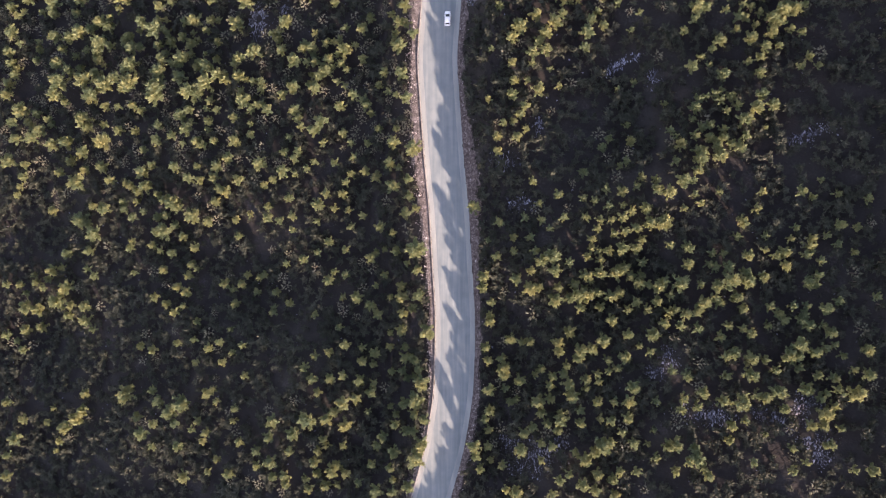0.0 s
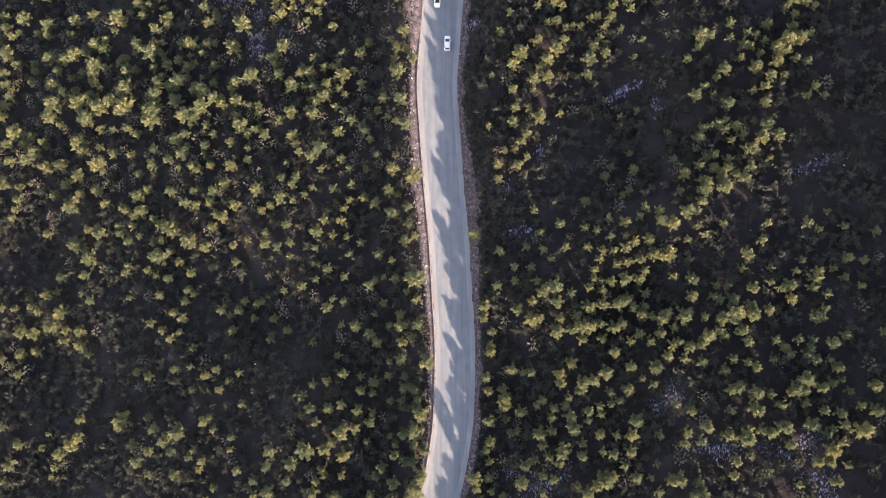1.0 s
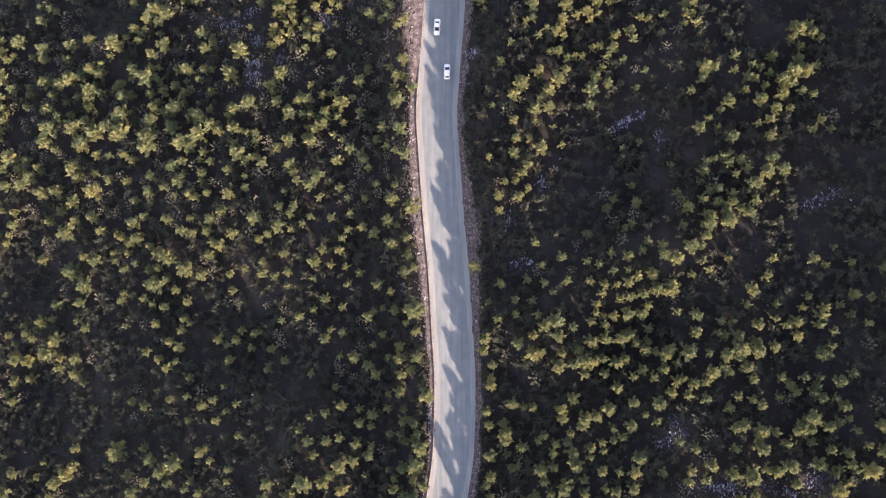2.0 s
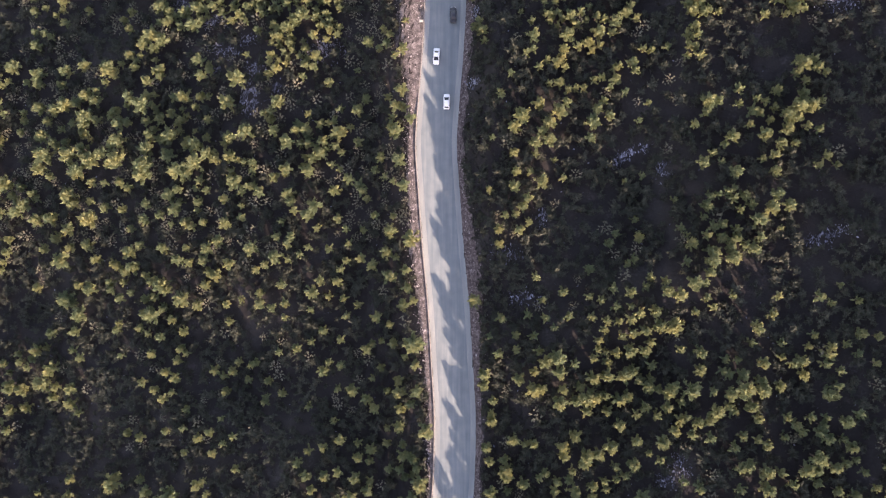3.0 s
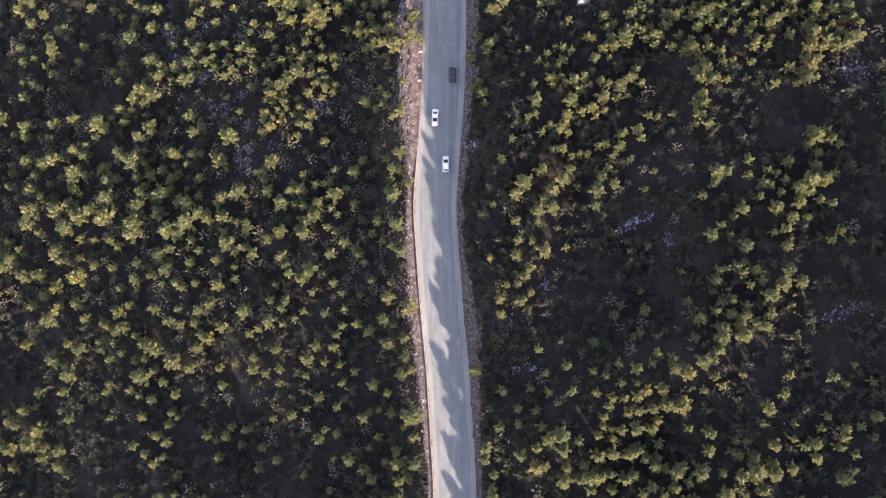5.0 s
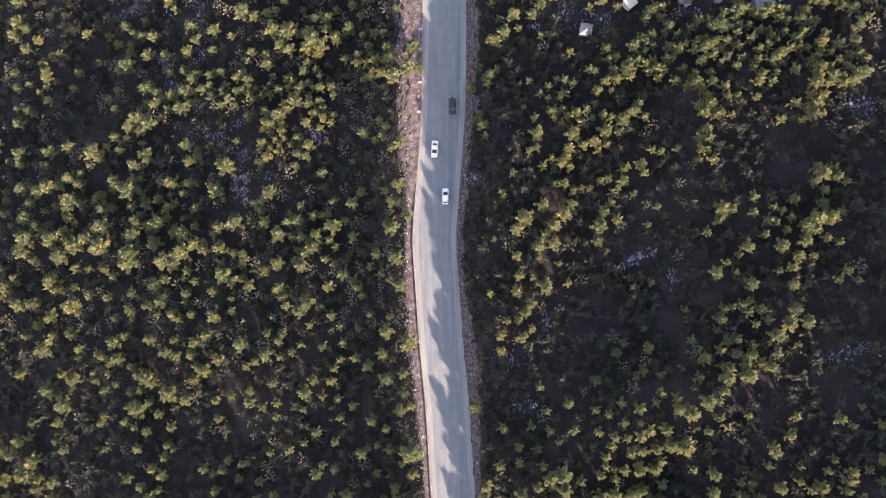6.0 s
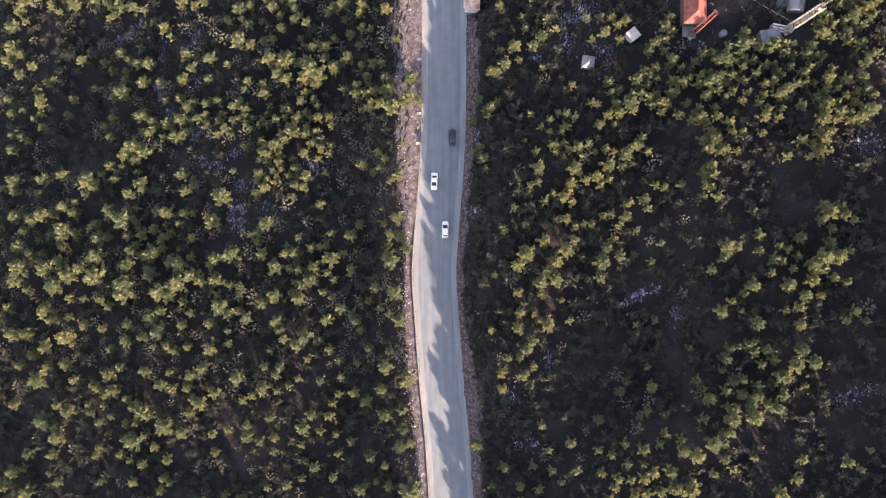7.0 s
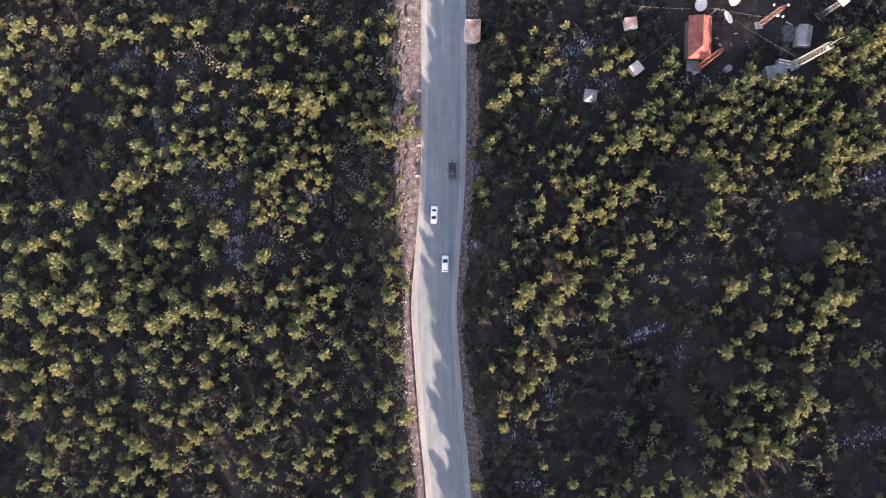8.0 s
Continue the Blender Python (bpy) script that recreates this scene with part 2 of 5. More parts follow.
# ---- loose stones ----
def stone_shape(seed, slim=0.75):
    r = np.random.default_rng(seed)
    bm = bmesh.new()
    bmesh.ops.create_icosphere(bm, subdivisions=1, radius=0.5)
    for v in bm.verts:
        v.co *= 1 + r.normal(0, 0.2)
        v.co.z *= 0.7
        v.co.y *= slim
    bm.verts.ensure_lookup_table()
    v = np.array([q.co for q in bm.verts])
    f = np.array([[q.index for q in p.verts] for p in bm.faces])
    bm.free()
    return v, f


STONES = [stone_shape(s) for s in range(6)]
RIBS = [stone_shape(20 + s, 0.42) for s in range(6)]


def scatter(name, shapes, places, mat, label, category):
    """One mesh of many copies; places: rows of x, y, z, size, turn, height factor, shape."""
    vs, fs, base = [], [], 0
    for x, y, z, size, turn, tall, k in places:
        v, f = shapes[int(k)]
        c, s = math.cos(turn) * size, math.sin(turn) * size
        w = np.empty_like(v)
        w[:, 0], w[:, 1], w[:, 2] = v[:, 0] * c - v[:, 1] * s + x, v[:, 0] * s + v[:, 1] * c + y, v[:, 2] * size * tall + z
        vs.append(w)
        fs.append(f + base)
        base += len(v)
    return tagged(raw_mesh(name, np.concatenate(vs), np.concatenate(fs), mat), label, category, kind="stuff")


rows = []
for side, width in ((-1, west_w), (1, east_w)):
    for _ in range(6600 if side < 0 else 2300):
        y = rng.uniform(-90, 150)
        s = HALF + (1.15 if side < 0 else 0.6) + abs(rng.normal(0.35, 0.45)) * float(width(y)) * (1.15 if side < 0 else 1.0)
        x = float(road_x(y)) + side * s
        rows.append((x, y, float(land(x, y)) + 0.08, min(rng.lognormal(-1.65, 0.5), 0.95), rng.uniform(0, 6.3), rng.uniform(0.5, 1.0), rng.integers(6)))
scatter("rubble", STONES, rows, RUBBLE, "pinkish grey rubble strewn over the road verges", "rubble")

# limestone outcrops among the trees: x, y, half width, half depth, turn
OUTCROPS = [(-57.7, 73.3, 1.9, 5.3, 0), (46.5, 49.3, 3.3, 1.2, 30), (50.7, 51.1, 2.4, 0.9, 15), (56.1, 45.8, 1.5, 2.1, 0), (68.6, -42.9, 5.0, 2.0, 0), (82.4, -42.5, 4.0, 1.4, -15), (90.6, -39.5, 3.5, 2.2, 0), (93.4, -51.7, 1.9, 1.9, 0), (91.6, -47.7, 2.8, 2.0, 0), (18.4, -54.5, 2.2, 1.6, 0), (25.8, -56.7, 4.4, 2.8, 0), (31.7, -52.9, 1.8, 1.5, 0), (22.8, -61.8, 3.4, 1.6, 0), (58.9, -29.0, 1.8, 2.6, 0), (55.7, -33.0, 1.5, 1.5, 0), (22.0, 12.6, 3.4, 1.6, 0), (26.4, 33.6, 1.2, 2.2, 0), (92.0, 28.5, 4.2, 1.4, 20), (16.6, 24.3, 3.1, 1.6, 0)]
OUTCROPS_NORTH = [(-91.2, 128.9, 3.7, 1.2, 35), (-96.7, 126.3, 2.4, 1.2, 10), (-69.9, 123.5, 2.9, 1.6, 20), (-74.3, 121.1, 1.6, 1.3, 0), (-82.1, 118.3, 1.5, 5.3, 0), (-70.5, 110.6, 2.1, 2.3, 0), (-83.5, 109.3, 2.0, 3.0, 0), (-80.1, 102.3, 3.3, 2.0, 0), (-69.7, 95.9, 3.2, 1.6, 0), (-66.4, 86.8, 4.2, 1.6, -20), (-69.8, 80.5, 2.0, 1.0, 0), (-55.3, 80.0, 2.2, 1.4, 0), (-57.0, 71.3, 2.4, 3.2, 0), (-49.3, 74.0, 1.3, 1.3, 0), (-58.9, 88.9, 2.2, 1.3, 0), (-33.7, 84.1, 4.3, 2.5, 0), (30.7, 110.7, 3.3, 2.2, 0), (35.4, 119.3, 3.6, 1.9, 20), (25.4, 109.0, 2.5, 1.1, 0), (40.1, 109.3, 2.2, 1.5, 0), (30.8, 118.3, 1.9, 1.9, 0), (94.2, 83.8, 3.1, 1.8, 0), (8.7, 71.0, 1.1, 1.0, 0), (9.3, 90.7, 0.9, 1.4, 0), (60.4, 108.6, 2.3, 1.8, 0)]
rows = []
for x0, y0, a, b, turn in OUTCROPS + OUTCROPS_NORTH:
    c, s = math.cos(radians(turn)), math.sin(radians(turn))
    for _ in range(int(60 + a * b * 62)):
        u, v = rng.normal(0, 0.72, 2)
        x, y = x0 + u * a * c - v * b * s, y0 + u * a * s + v * b * c
        rows.append((x, y, float(land(x, y)) + 0.05, min(rng.lognormal(-1.2, 0.5), 1.2), 1.75 + 0.6 * noise.noise(Vector((x * 0.3, y * 0.3, 2.0))) + rng.normal(0, 0.3), rng.uniform(0.35, 0.7), rng.integers(6)))
for _ in range(2500):
    x, y = rng.uniform(-165, 120), rng.uniform(-95, 150)
    if abs(x - float(road_x(y))) > 8:
        rows.append((x, y, float(land(x, y)), min(rng.lognormal(-1.1, 0.5), 1.0), rng.uniform(0, 6.3), rng.uniform(0.4, 0.9), rng.integers(6)))
scatter("limestone_outcrop", RIBS, rows, LIMESTONE, "grey-blue limestone boulders breaking through the forest floor", "rocks")


# ---- trees ----
def crown_shape(seed, boughs, facets, size, fat=0.15, reach=1.0, lean=0.0, inner=0.12):
    """A ragged crown 1 m in radius and about 1.5 m deep, its foot at 0: boughs round the stem, each feathered with small needle tufts."""
    r = np.random.default_rng(seed)
    vs, fs = [], []
    turn = r.uniform(0, 6.3)
    for i in range(boughs):
        u = (i + 0.5 + r.uniform(-0.4, 0.4)) / boughs
        turn += 2.4 + r.normal(0, 0.3)
        long = reach * (0.14 + 0.86 * (1 - u) ** 0.6) * r.uniform(0.7, 1.22)
        rise = r.uniform(0.15, 0.5)
        out = np.array([math.cos(turn), math.sin(turn), 0.0])
        stem = np.array([lean * u, 0, 0.12 + 1.15 * u])
        for _ in range(facets):
            t = r.uniform(inner, 1.0) ** 0.7
            d = r.normal(size=3)
            d[2] = abs(d[2]) * 0.9 - 0.2
            d /= np.linalg.norm(d)
            p = stem + out * long * t + np.array([0, 0, rise * long * t * t]) + d * fat * r.uniform(0.3, 1.2) * (1.15 - 0.45 * t)
            along = 0.6 * out + np.array([0, 0, 0.35]) + 0.4 * d + r.normal(0, 0.4, 3)
            along /= np.linalg.norm(along)
            across = np.cross(np.array([0, 0, 0.75]) + 0.5 * d + r.normal(0, 0.5, 3), along)
            across /= np.linalg.norm(across) + 1e-9
            a = size * r.uniform(0.7, 1.3)
            vs += [p - across * 0.36 * a - along * 0.4 * a, p + across * 0.36 * a - along * 0.4 * a, p + along * 0.8 * a]
            fs.append([len(vs) - 3, len(vs) - 2, len(vs) - 1])
    return np.array(vs), np.array(fs)


def trunk_shape(seed):
    """A tapered trunk 1 m tall with a few limbs; foot a little below ground."""
    r = np.random.default_rng(seed)
    bm = bmesh.new()
    tube(bm, (0, 0, -0.06), (0.01, 0.01, 0.55), 0.032, 0.020, 5)
    tube(bm, (0.01, 0.01, 0.55), (0, 0, 0.93), 0.020, 0.006, 5)
    for k in range(6):
        a, z = 1.05 * k + r.uniform(0, 0.6), r.uniform(0.3, 0.75)
        w = 0.19 * (1.15 - z)
        tube(bm, (0, 0, z), (w * math.cos(a) * 1.6, w * math.sin(a) * 1.6, z + 0.09), 0.010, 0.004, 3)
    bmesh.ops.triangulate(bm, faces=bm.faces)
    bm.verts.ensure_lookup_table()
    v = np.array([q.co for q in bm.verts])
    f = np.array([[q.index for q in p.verts] for p in bm.faces])
    bm.free()
    return v, f


CROWNS = [crown_shape(s, 21, 43, 0.19, fat=0.22, reach=0.95, lean=0.08 * (s % 3 - 1)) for s in range(8)]
THIN_CROWNS = [crown_shape(40 + s, 14, 28, 0.27, fat=0.2) for s in range(5)]
FILL_CROWNS = [crown_shape(60 + s, 12, 9, 0.36, fat=0.3, reach=1.05) for s in range(8)]
FAR_CROWNS = [crown_shape(80 + s, 9, 8, 0.55, fat=0.3) for s in range(4)]
DRY_CROWNS = [crown_shape(100 + s, 17, 6, 0.25, fat=0.13, reach=1.08, inner=0.8) for s in range(6)]
TRUNKS = [trunk_shape(s) for s in range(3)]


def pole_shape(lean):
    a = np.arange(4) * 1.571
    v = np.concatenate([np.stack([0.034 * np.cos(a), 0.034 * np.sin(a), a * 0 - 0.05], -1), np.stack([0.012 * np.cos(a) + lean, 0.012 * np.sin(a), a * 0 + 0.85], -1)])
    f = [[k, (k + 1) % 4, 4 + (k + 1) % 4] for k in range(4)] + [[k, 4 + (k + 1) % 4, 4 + k] for k in range(4)]
    return v, np.array(f)


POLES = [pole_shape(0.02 * k - 0.02) for k in range(3)]

PLANTED = []


def stand(*trees):
    """Trees of one part of the wood: x, y, crown radius."""
    PLANTED.extend(trees)


stand((-152.6, -79.1, 1.9), (-153.1, -72.5, 1.4), (-148.8, -66.0, 2.3), (-133.2, -69.4, 1.0), (-131.8, -66.2, 1.2), (-94.3, -64.1, 1.2), (-84.7, -62.9, 1.7), (-83.0, -72.9, 1.9), (-74.4, -70.5, 1.1), (-71.2, -66.1, 1.3), (-67.1, -70.3, 1.7), (-57.5, -66.6, 1.3), (-52.5, -64.8, 2.1), (-51.8, -69.2, 1.4), (-48.0, -68.7, 1.6), (-38.3, -63.7, 1.8), (-37.6, -67.3, 1.4), (-33.1, -65.8, 2.1), (-31.5, -64.2, 1.6), (-28.9, -66.6, 1.6), (-21.3, -63.5, 1.4), (-15.3, -63.6, 1.4), (-153.3, -53.9, 1.7), (-146.2, -59.3, 1.6), (-137.2, -60.0, 1.2), (-135.0, -55.2, 1.0), (-129.2, -60.9, 2.2), (-124.2, -57.6, 2.4), (-122.6, -54.9, 1.8), (-122.0, -49.4, 1.6), (-100.0, -54.9, 1.6), (-97.8, -59.8, 2.1))
stand((-93.9, -56.6, 1.5), (-92.2, -49.4, 1.9), (-87.5, -52.3, 2.3), (-85.6, -55.8, 1.5), (-83.4, -49.3, 2.6), (-80.0, -57.4, 1.1), (-78.0, -54.7, 1.3), (-76.0, -60.7, 1.3), (-74.9, -57.9, 1.5), (-65.4, -53.7, 1.1), (-64.9, -49.7, 1.3), (-63.4, -60.0, 1.5), (-57.4, -62.2, 1.6), (-53.3, -57.5, 1.6), (-52.0, -52.4, 2.0), (-46.4, -61.1, 1.4), (-45.2, -55.6, 2.1), (-40.4, -50.8, 2.5), (-37.5, -60.5, 1.4), (-35.7, -56.9, 1.4), (-35.0, -58.7, 1.2), (-34.6, -50.3, 1.8), (-29.8, -58.4, 1.2), (-29.0, -52.2, 1.9), (-19.6, -57.9, 1.4), (-17.9, -55.2, 1.7), (-14.4, -59.0, 1.9), (-14.1, -51.3, 1.4), (-10.7, -52.6, 1.5), (-8.7, -52.3, 1.5), (-7.8, -59.4, 2.5), (-6.2, -55.5, 2.0))
stand((-148.3, -35.5, 1.4), (-104.9, -47.9, 2.7), (-103.7, -46.4, 1.6), (-95.0, -46.3, 1.4), (-78.9, -36.1, 1.3), (-74.5, -45.4, 1.9), (-72.8, -44.6, 1.3), (-71.3, -48.0, 1.1), (-69.1, -35.5, 1.3), (-61.2, -39.1, 1.3), (-41.7, -35.4, 1.4), (-38.9, -38.8, 1.6), (-37.2, -42.5, 1.4), (-33.4, -38.3, 1.6), (-32.2, -48.2, 1.6), (-29.6, -37.5, 1.4), (-29.5, -45.4, 2.1), (-25.7, -44.2, 1.6), (-24.6, -39.0, 1.7), (-22.2, -48.1, 1.0), (-21.2, -42.2, 1.6), (-20.5, -39.8, 1.2), (-15.5, -46.2, 1.0), (-15.1, -35.8, 1.2), (-13.7, -48.4, 1.2), (-11.7, -35.5, 1.4), (-11.2, -44.7, 1.7), (-10.4, -37.5, 1.2), (-8.4, -47.6, 1.4), (-7.9, -45.2, 1.2), (-7.8, -43.2, 2.4), (-6.2, -38.3, 2.2))
stand((-5.4, -48.7, 1.5), (-154.4, -30.6, 1.7), (-150.7, -32.6, 1.2), (-147.1, -28.5, 1.8), (-141.8, -21.3, 2.2), (-141.1, -27.4, 1.8), (-129.2, -22.9, 1.6), (-121.4, -24.4, 2.0), (-118.7, -27.3, 1.2), (-99.2, -31.8, 1.4), (-85.5, -30.2, 1.3), (-79.6, -29.0, 1.1), (-78.6, -23.2, 1.3), (-74.1, -31.3, 1.5), (-70.3, -29.4, 1.3), (-38.5, -32.1, 1.2), (-34.1, -30.8, 1.4), (-29.3, -28.5, 1.6), (-24.0, -29.3, 1.2), (-23.9, -33.3, 1.4), (-20.6, -34.0, 1.2), (-20.2, -30.7, 1.6), (-15.5, -24.8, 1.0), (-12.1, -23.7, 1.7), (-11.2, -31.8, 1.5), (-7.9, -32.3, 1.4), (-7.1, -34.7, 1.4), (-4.6, -23.8, 2.3), (-153.7, -12.6, 1.4), (-148.3, -12.6, 1.4), (-146.7, -15.6, 1.2), (-145.9, -20.4, 2.5))
stand((-143.0, -9.2, 1.2), (-142.0, -11.5, 1.4), (-139.4, -13.5, 1.2), (-136.8, -10.4, 1.4), (-134.9, -7.5, 2.0), (-132.2, -18.0, 2.8), (-128.6, -13.1, 2.4), (-127.4, -19.3, 1.6), (-120.9, -19.5, 2.0), (-117.4, -9.1, 1.4), (-94.0, -15.7, 1.5), (-89.9, -17.8, 1.5), (-86.7, -20.3, 1.5), (-86.0, -12.3, 1.5), (-84.0, -18.5, 1.1), (-82.8, -14.0, 1.7), (-82.2, -8.6, 1.5), (-69.5, -11.1, 1.7), (-65.6, -17.2, 1.3), (-63.7, -11.0, 1.5), (-61.7, -8.3, 1.3), (-55.9, -8.2, 1.3), (-52.9, -19.5, 1.3), (-51.8, -13.4, 1.3), (-47.4, -16.7, 1.3), (-39.0, -19.9, 1.1), (-34.5, -9.5, 1.6), (-30.2, -14.6, 1.1), (-29.3, -7.7, 1.4), (-25.7, -14.4, 1.8), (-21.4, -16.7, 1.6), (-19.8, -10.9, 1.0))
stand((-19.2, -19.1, 1.6), (-17.2, -7.6, 1.2), (-15.5, -14.2, 1.0), (-12.1, -10.7, 1.4), (-12.0, -13.9, 1.9), (-11.7, -18.8, 1.5), (-8.7, -17.0, 1.4), (-7.1, -13.3, 1.7), (-131.1, -6.5, 1.2), (-129.3, -1.7, 1.8), (-120.4, -6.7, 1.2), (-119.5, -0.6, 1.8), (-117.1, 5.0, 2.4), (-103.5, 0.4, 1.4), (-102.6, 2.6, 1.2), (-95.1, 1.3, 1.5), (-94.2, 5.9, 1.3), (-92.4, -0.5, 1.2), (-91.0, -6.9, 1.5), (-90.3, 5.9, 2.7), (-88.1, -1.4, 1.5), (-84.1, 4.1, 1.5), (-81.2, -5.0, 1.5), (-80.2, 0.5, 1.5), (-79.5, -6.4, 1.1), (-64.2, 4.1, 1.3), (-48.2, -4.6, 1.1), (-46.1, 5.8, 1.1), (-42.5, -3.1, 1.4), (-38.1, -1.1, 1.1), (-34.5, 2.3, 1.4), (-32.8, -7.0, 1.1))
stand((-29.3, -0.2, 1.2), (-27.5, 6.6, 1.2), (-21.4, -2.6, 1.7), (-19.8, -1.0, 1.2), (-18.5, 6.5, 1.6), (-17.2, -0.1, 1.0), (-14.6, 4.8, 1.2), (-13.7, -0.6, 1.4), (-10.4, -4.1, 1.0), (-7.8, 0.0, 2.8), (-7.4, -6.0, 1.4), (-149.3, 18.9, 1.2), (-135.1, 13.4, 1.6), (-122.0, 9.7, 2.8), (-120.4, 8.8, 1.4), (-117.6, 14.5, 1.4), (-112.6, 13.4, 2.1), (-105.4, 13.3, 1.4), (-105.3, 15.6, 1.4), (-102.4, 20.6, 1.5), (-102.1, 10.5, 1.5), (-100.7, 15.5, 1.2), (-99.9, 18.8, 1.5), (-98.2, 12.4, 1.2), (-96.8, 20.5, 2.1), (-93.0, 10.5, 1.5), (-92.8, 17.8, 1.3), (-90.7, 15.9, 1.5), (-90.0, 11.0, 1.5), (-87.1, 14.9, 2.5), (-87.0, 7.7, 1.5), (-85.6, 13.5, 1.7))
stand((-80.1, 10.3, 2.6), (-74.9, 8.5, 1.7), (-72.1, 15.1, 1.5), (-70.5, 19.1, 1.5), (-68.3, 18.1, 1.8), (-65.0, 9.3, 1.3), (-60.1, 11.0, 1.1), (-55.0, 19.6, 1.3), (-53.7, 9.6, 1.6), (-53.6, 13.0, 1.4), (-50.1, 8.7, 1.4), (-47.1, 15.5, 1.4), (-45.9, 10.0, 1.3), (-38.0, 8.3, 1.1), (-37.7, 13.3, 1.9), (-35.2, 16.7, 1.4), (-32.8, 12.2, 1.1), (-30.1, 16.6, 1.4), (-29.2, 20.0, 1.2), (-28.5, 11.6, 1.1), (-24.1, 9.9, 1.2), (-14.4, 18.3, 1.9), (-10.6, 10.5, 1.7), (-10.0, 20.1, 1.4), (-9.5, 15.0, 1.4), (-7.9, 11.7, 1.3), (-151.6, 30.5, 2.5), (-147.9, 21.8, 1.2), (-146.4, 25.2, 1.6), (-145.8, 29.5, 1.4), (-131.1, 26.1, 1.6), (-126.1, 29.7, 1.8))
stand((-123.2, 22.3, 2.8), (-121.3, 32.4, 2.0), (-120.4, 26.3, 1.6), (-113.5, 27.4, 2.0), (-110.4, 23.0, 1.6), (-104.2, 21.6, 1.4), (-98.2, 25.0, 2.3), (-97.8, 32.5, 1.3), (-94.5, 27.4, 1.5), (-86.1, 26.5, 1.7), (-83.2, 33.7, 1.1), (-81.2, 22.8, 1.7), (-78.3, 26.4, 1.3), (-77.9, 34.2, 1.7), (-77.3, 21.9, 1.5), (-76.0, 32.8, 1.5), (-72.2, 22.6, 1.7), (-72.2, 34.1, 1.3), (-71.1, 26.0, 1.8), (-67.1, 28.5, 1.8), (-64.8, 33.7, 1.8), (-63.7, 21.5, 1.8), (-56.4, 26.0, 2.2), (-52.1, 21.2, 1.3), (-48.7, 23.6, 2.0), (-48.4, 29.6, 1.4), (-46.7, 33.9, 1.1), (-45.1, 27.5, 1.4), (-44.9, 22.8, 1.1), (-43.9, 29.5, 1.4), (-41.4, 24.4, 1.1), (-38.8, 26.4, 1.1))
stand((-36.1, 31.9, 1.1), (-32.6, 25.9, 1.2), (-29.9, 34.5, 1.4), (-27.5, 22.5, 1.2), (-27.4, 31.6, 1.2), (-26.5, 27.4, 1.2), (-23.1, 23.2, 1.4), (-22.2, 31.4, 1.2), (-19.6, 21.4, 1.6), (-15.3, 24.9, 1.7), (-14.4, 30.7, 1.9), (-13.6, 34.9, 1.0), (-12.8, 23.5, 1.0), (-8.6, 28.6, 2.3), (-150.5, 44.2, 1.8), (-149.2, 38.3, 2.0), (-145.9, 47.6, 2.8), (-143.7, 44.0, 1.6), (-142.0, 38.9, 2.2), (-140.2, 46.7, 1.6), (-138.4, 40.7, 2.2), (-135.5, 44.5, 1.6), (-133.9, 35.7, 2.2), (-127.8, 36.3, 2.2), (-120.8, 43.5, 2.6), (-119.4, 40.8, 1.8), (-113.0, 41.5, 1.4), (-112.7, 35.6, 2.7), (-112.4, 47.4, 1.6), (-107.7, 47.2, 1.2), (-107.4, 39.3, 1.6), (-102.0, 47.3, 1.5))
stand((-100.9, 38.6, 1.4), (-98.7, 45.3, 1.5), (-92.8, 35.3, 1.7), (-92.2, 40.0, 1.5), (-87.0, 36.4, 1.5), (-83.6, 42.4, 2.1), (-81.6, 38.2, 2.1), (-80.9, 44.2, 1.5), (-74.3, 37.7, 1.1), (-74.0, 40.3, 1.5), (-71.1, 43.7, 1.3), (-65.1, 41.0, 1.6), (-61.4, 45.9, 2.5), (-59.8, 38.8, 0.9), (-59.6, 35.3, 1.3), (-55.8, 44.6, 1.3), (-53.8, 42.6, 1.6), (-48.8, 46.9, 1.6), (-45.5, 48.9, 2.0), (-44.7, 42.1, 1.8), (-43.9, 39.6, 1.4), (-43.0, 37.1, 1.2), (-38.8, 35.7, 1.8), (-38.4, 48.5, 1.9), (-36.6, 38.3, 2.1), (-30.7, 42.7, 1.6), (-26.4, 45.8, 1.6), (-22.5, 42.4, 1.4), (-21.3, 40.1, 1.2), (-18.8, 35.3, 1.2), (-18.7, 48.1, 1.2), (-13.6, 44.6, 1.0))
stand((-10.6, 43.2, 1.7), (-153.0, 54.2, 1.9), (-151.7, 58.0, 1.9), (-149.7, 60.9, 1.6), (-132.1, 52.6, 2.4), (-130.2, 56.4, 3.2), (-128.6, 49.9, 1.4), (-127.2, 61.1, 1.6), (-122.4, 60.9, 1.4), (-120.2, 56.4, 2.9), (-117.3, 51.1, 2.7), (-115.6, 58.3, 2.0), (-112.2, 54.5, 2.7), (-108.6, 56.9, 1.8), (-102.4, 54.2, 2.9), (-101.9, 60.2, 2.7), (-92.8, 49.0, 2.6), (-92.1, 52.1, 3.0), (-91.7, 57.2, 2.3), (-90.7, 61.5, 1.7), (-84.1, 54.9, 2.2), (-83.6, 60.7, 2.4), (-80.5, 62.3, 1.1), (-80.1, 50.0, 2.8), (-78.2, 57.5, 1.3), (-77.7, 49.2, 1.9), (-74.7, 52.3, 2.6), (-74.6, 57.7, 2.2), (-71.2, 59.6, 1.3), (-70.0, 54.7, 2.2), (-68.0, 53.0, 1.7), (-63.0, 59.1, 1.8))
